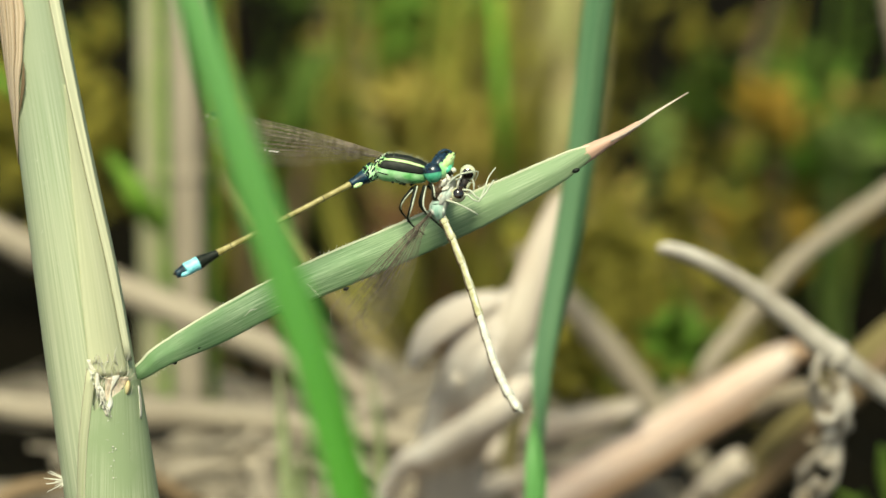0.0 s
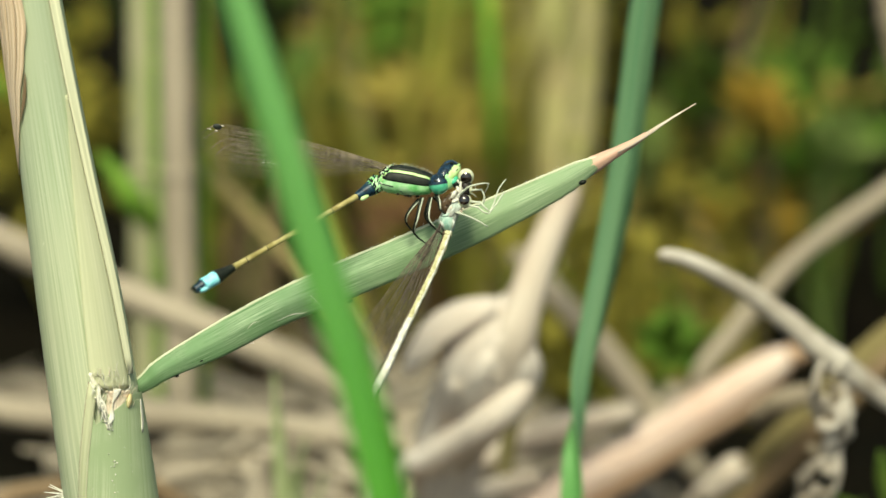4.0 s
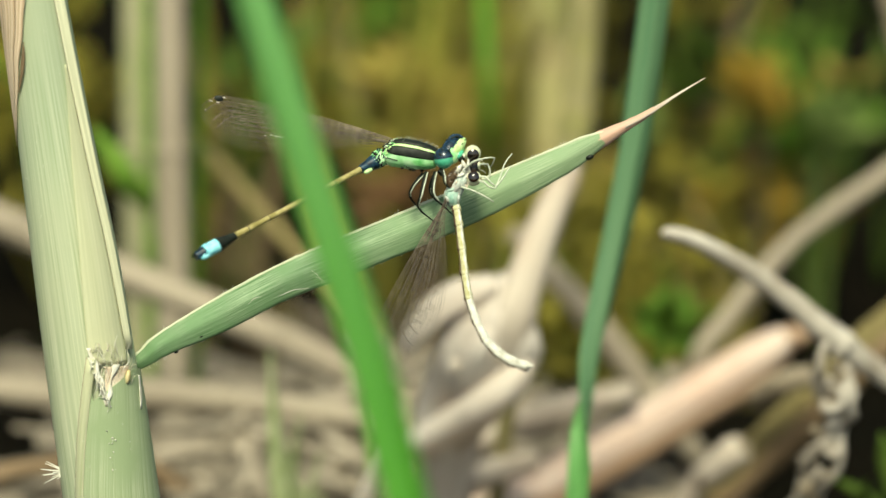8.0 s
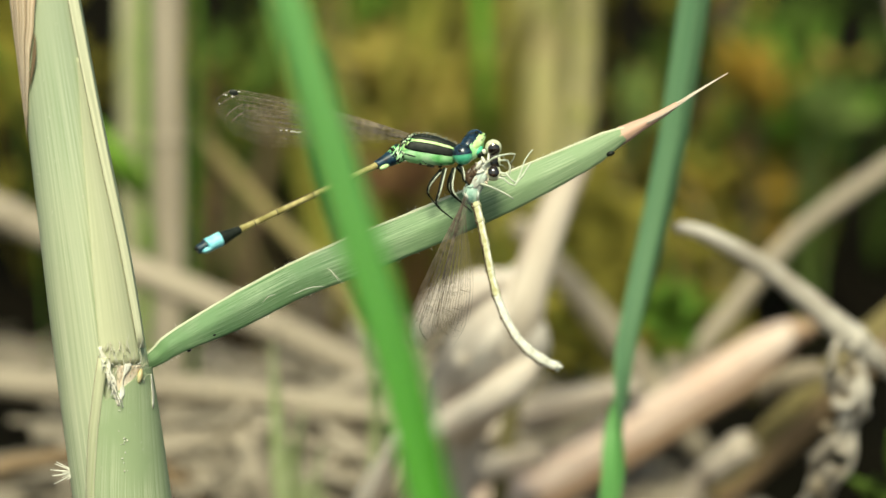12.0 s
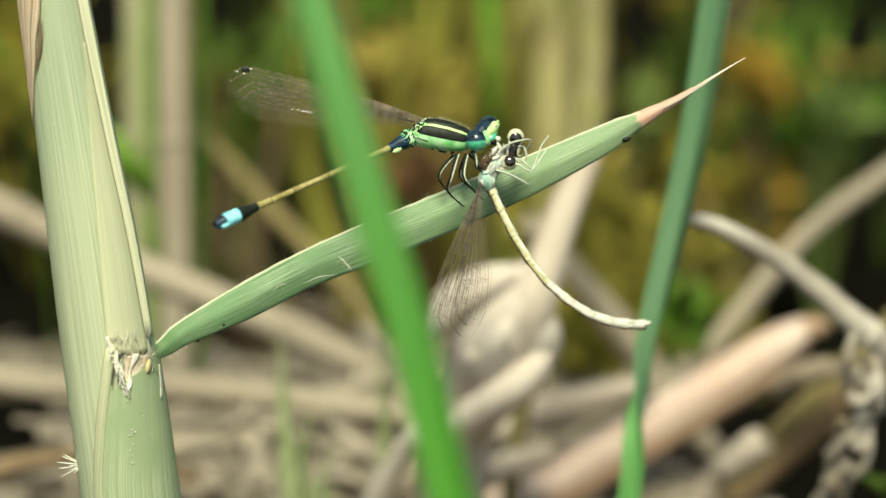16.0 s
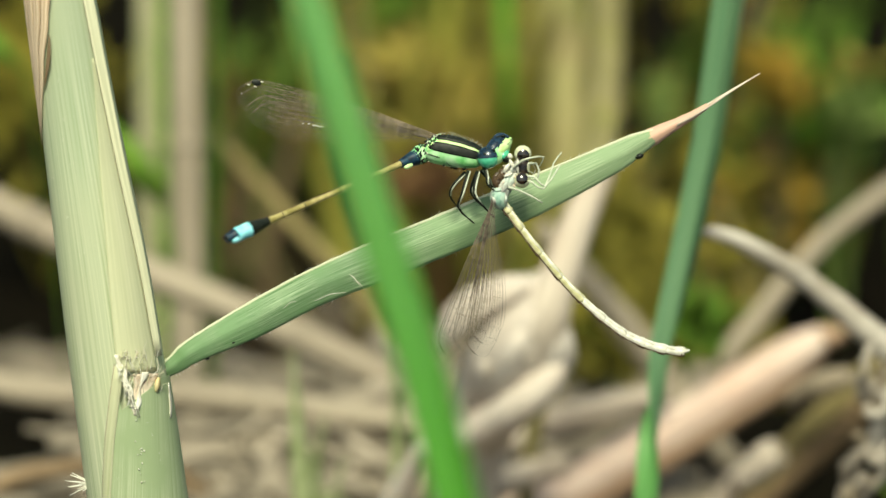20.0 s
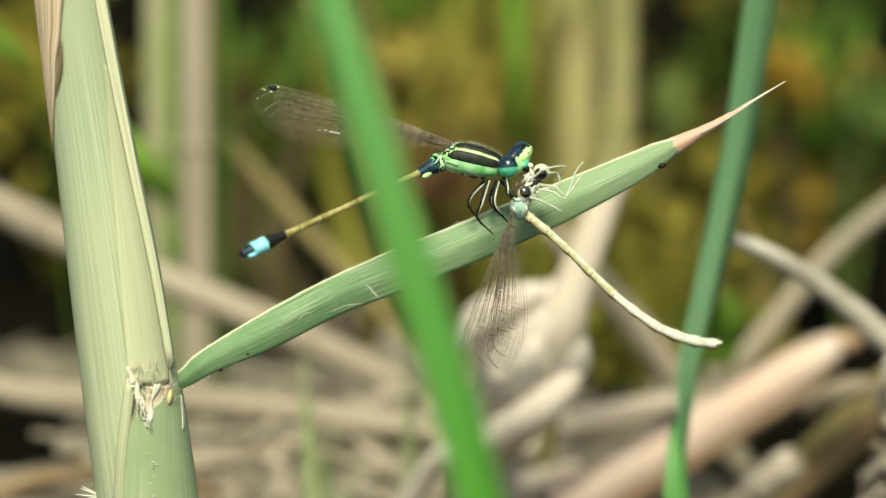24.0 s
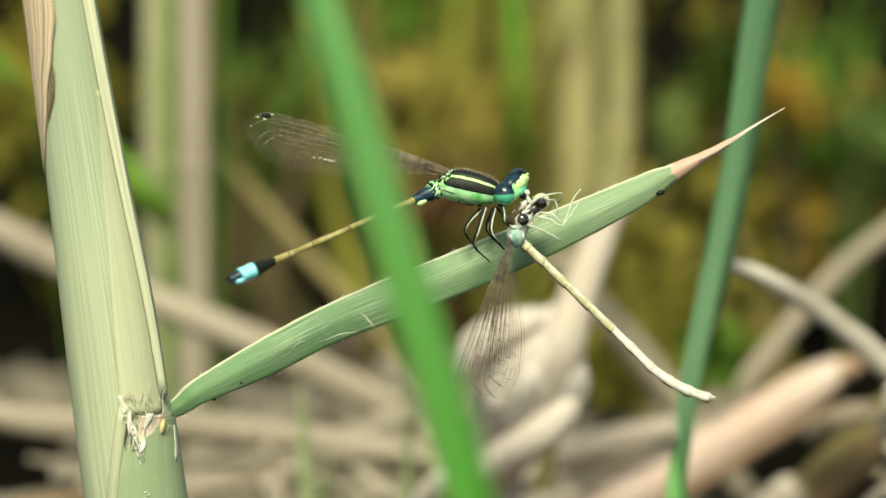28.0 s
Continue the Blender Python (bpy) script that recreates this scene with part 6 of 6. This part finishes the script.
def motions():
    # grass stirred by the wind
    walk(near_blade, blade_rows(NEAR_W, NEAR_BELOW, [(0, -8.71, -19.05), (0.5, -8.55, -18.45), (1, -7.75, -18.39), (1.5, -6.78, -17.47), (2, -6.86, -17.85), (2.5, -6.62, -17.70), (3, -6.30, -17.10), (3.5, -6.17, -17.37), (5.5, -6.80, -17.99), (6, -6.99, -18.13), (7, -7.40, -18.27), (8, -6.53, -18.36), (9, -6.72, -17.91), (10, -6.75, -17.74), (11, -7.03, -18.11), (12, -6.99, -17.65), (12.5, -7.11, -17.96), (14.5, -7.02, -17.92), (15, -6.98, -17.51), (16, -7.08, -17.35), (17, -6.72, -18.03), (18, -6.66, -18.10), (19, -6.93, -17.81), (20, -6.96, -18.00), (21, -6.85, -18.24), (21.5, -7.47, -19.25), (23.5, -7.33, -19.63), (24, -6.78, -18.24), (25, -6.73, -18.07), (26, -6.41, -17.72), (27, -6.38, -18.11), (28, -6.28, -17.96)]))
    walk(far_blade, blade_rows(FAR_W, FAR_BELOW, [(0, 15.92, 7.98), (0.5, 16.59, 8.15), (1, 17.50, 8.43), (1.5, 18.82, 8.93), (2, 19.06, 8.77), (2.5, 19.53, 9.14), (3, 20.58, 9.54), (3.5, 20.83, 9.21), (5.5, 20.97, 9.06), (6, 21.07, 9.27), (7, 21.86, 8.99), (8, 21.76, 9.39), (9, 22.75, 9.41), (10, 22.85, 9.15), (11, 23.17, 9.14), (12, 24.75, 9.82), (12.5, 25.08, 9.64), (14.5, 25.18, 9.61), (15, 25.06, 9.89), (16, 25.62, 10.23), (17, 25.15, 9.79), (18, 24.74, 9.51), (19, 25.56, 9.46), (20, 25.43, 9.66), (21, 26.37, 9.04), (21.5, 25.55, 9.32), (23.5, 26.42, 9.40), (24, 26.71, 9.61), (25, 26.28, 9.12), (26, 27.00, 9.04), (27, 26.59, 8.94), (28, 26.66, 9.26)]))
    # the hunter rocks about its shoulders while it feeds
    rock = [(0, 0.6), (1, 0.3), (2, -0.3), (4, 0), (12.5, 0), (15, 0), (15.5, 0.4), (16, 2.2), (16.5, 3.8), (17, 3.2), (17.5, 2.5), (18, 2.6), (19, 2.3), (20, 3), (20.5, 3.5), (21.5, 3.1), (23.5, 3.4), (24.5, 3.5), (25, 4), (26, 3.3), (27, 3.2), (27.5, 3.6), (28, 3.1)]
    pivot = Vector((-0.6, 0, 9.9)) * MM
    walk(hunter, [(t, RIG @ Matrix.Translation(pivot) @ pose(0, 0, 0, 0, a) @ Matrix.Translation(HUNTER - pivot)) for t, a in rock])
    # its abdomen beats slowly up and down and swings aside
    beat = [(0, -27.2, 18.6), (0.5, -28.4, 23.8), (1, -29.8, 23.2), (1.5, -26.9, 27.0), (2, -29.9, 21.1), (2.5, -28.4, 30.2), (3, -31.4, 32.8), (3.5, -28.9, 31.1), (5.5, -25.6, 32.9), (6, -27.4, 28.7), (6.5, -29.0, 30.5), (7, -28.4, 32.4), (7.5, -27.7, 32.3), (8, -25.1, 33.2), (8.5, -26.7, 33.4), (9, -25.7, 34.9), (9.5, -27.0, 33.3), (10, -26.7, 31.7), (10.5, -26.0, 32.2), (11, -23.3, 32.7), (11.5, -22.9, 28.8), (12, -23.9, 25.8), (12.5, -22.3, 29.6), (14.5, -27.6, 29.0), (15, -25.1, 29.6), (15.5, -25.6, 28.3), (16, -23.3, 33.9), (16.5, -21.8, 40.1), (17, -24.1, 37.5), (17.5, -25.7, 35.7), (18, -25.0, 37.9), (18.5, -25.1, 38.7), (19, -24.2, 37.7), (19.5, -24.1, 35.7), (20, -23.0, 35.6), (20.5, -22.1, 35.1), (21, -22.3, 33.2), (21.5, -21.8, 33.6), (23.5, -23.8, 33.9), (24, -24.7, 35.2), (24.5, -25.4, 34.6), (25, -22.7, 37.5), (25.5, -22.8, 35.6), (26, -25.0, 36.2), (26.5, -25.0, 34.5), (27, -24.7, 36.4), (27.5, -22.4, 37.8), (28, -23.8, 32.7)]
    walk(hunter_abdomen, [(t, pose(*TAIL_AT, 0, a, yaw)) for t, a, yaw in beat])
    # the prey slips a little along the leaf
    slip = [(0, -0.45), (1.5, -0.35), (2, -0.05), (12, 0), (14.5, 0.15), (17, 0.2), (28, 0.25)]
    walk(prey, [(t, RIG @ Matrix.Translation(PREY + Vector((u * MM, 0, 0)))) for t, u in slip])
    # the prey's abdomen swings and curls: its slope at four places from root to end, and its lean towards the lens
    sway = [(0, 26, 17, 17, 33, 24), (0.5, 7, -13, -2, 38, 25), (1, 25, 10, 20, 52, 20), (1.5, 19, -31, -44, -41, 24), (2, -7, -8, 0, 25, 34), (2.5, -8, -8, -8, 8, 32), (3, -22, -30, -33, -33, 32), (3.5, -22, -30, -30, -30, 32), (5.5, 4, -1, 10, 34, 43), (6, 4, 4, 36, 85, 37), (6.5, 2, 13, 62, 122, 32), (7, -6, 25, 72, 126, 33), (7.5, 5, 12, 46, 85, 34), (8, 9, 5, 28, 76, 36), (9, 6, 7, 26, 70, 36), (10, 7, 7, 29, 86, 34), (11, 7, 8, 51, 105, 32), (12, 14, 9, 30, 68, 37), (12.5, 13, 11, 30, 68, 38), (14.5, 18, 26, 49, 85, 34), (15, 22, 32, 64, 113, 27), (16, 21, 34, 58, 91, 26), (17, 32, 35, 52, 85, 25), (18, 32, 39, 51, 80, 14), (19, 41, 32, 56, 103, 17), (20, 35, 41, 54, 84, 8), (21, 43, 43, 55, 83, 6), (23.5, 47, 47, 66, 110, 17), (24, 53, 43, 56, 85, 21), (25, 49, 41, 54, 85, 24), (26, 42, 39, 62, 104, 17), (27, 42, 41, 49, 80, 16), (28, 47, 46, 45, 73, 13)]
    rows = [[] for _ in RING_LENGTHS]
    whole = sum(RING_LENGTHS)
    for t, a, b, c, d, psi in sway:
        p, s = Vector((1.62, -0.7, 5.5)) * MM - PREY, 0.0
        for i, l in enumerate(RING_LENGTHS):
            ang = bend_of(((0.03, a), (0.4, b), (0.7, c), (0.97, d)), (s + l / 2) / whole)
            m = pose(*p, -psi, -ang)
            rows[i].append((t, m))
            p = m @ Vector((0, 0, -l * MM))
            s += l
    for ob, r in zip(prey_rings, rows):
        walk(ob, r)
    hang = [(0, -39), (3, -35), (6, -22), (8, -22), (10, -22), (12, -17), (15, -16), (17, -15), (20, -14), (25, -13), (28, -13)]
    for k, ob in enumerate(prey_wings):
        fan = (-8, 3, -2, 5)[k]
        at = Vector((0.95 - 0.1 * k, -1.5 - 0.15 * k, 5.8)) * MM - PREY
        walk(ob, [(t, pose(*at, 0, -(90 + a + fan))) for t, a in hang])
    walk(prey_head, [(t, pose(*(Vector((u - bend(slip, t)[0], -1.3, v)) * MM - PREY), 0, a)) for t, u, v, a in HEAD_ROWS])


HEAD_ROWS = [(0, 3.59, 8.59, 24), (0.5, 3.46, 8.89, 15), (1, 3.49, 8.99, 14), (1.5, 3.52, 9.27, 12), (2, 3.00, 9.72, 7), (2.5, 3.19, 9.51, 13), (3, 3.07, 9.41, 10), (3.5, 3.13, 9.38, 8), (5.5, 3.25, 9.15, -4), (6, 3.14, 9.33, -2), (7, 3.36, 9.07, -7), (8, 3.47, 9.05, -2), (9, 3.61, 8.80, 0), (10, 3.67, 9.14, -2), (11, 3.80, 9.10, 0), (12, 3.54, 9.21, 0), (12.5, 3.85, 9.36, 4), (14.5, 4.22, 9.27, 11), (15, 4.07, 9.28, 11), (16, 4.05, 8.89, 14), (17, 4.08, 8.98, 9), (18, 3.82, 9.08, 6), (19, 4.27, 8.83, 10), (20, 3.83, 8.87, 2), (21, 3.55, 9.19, 2), (21.5, 3.44, 9.06, -2), (23.5, 2.97, 8.34, 37), (24, 2.87, 8.24, 39), (25, 3.38, 8.24, 41), (26, 3.44, 8.23, 46), (27, 3.17, 8.04, 48), (28, 3.05, 8.13, 46)]
motions()
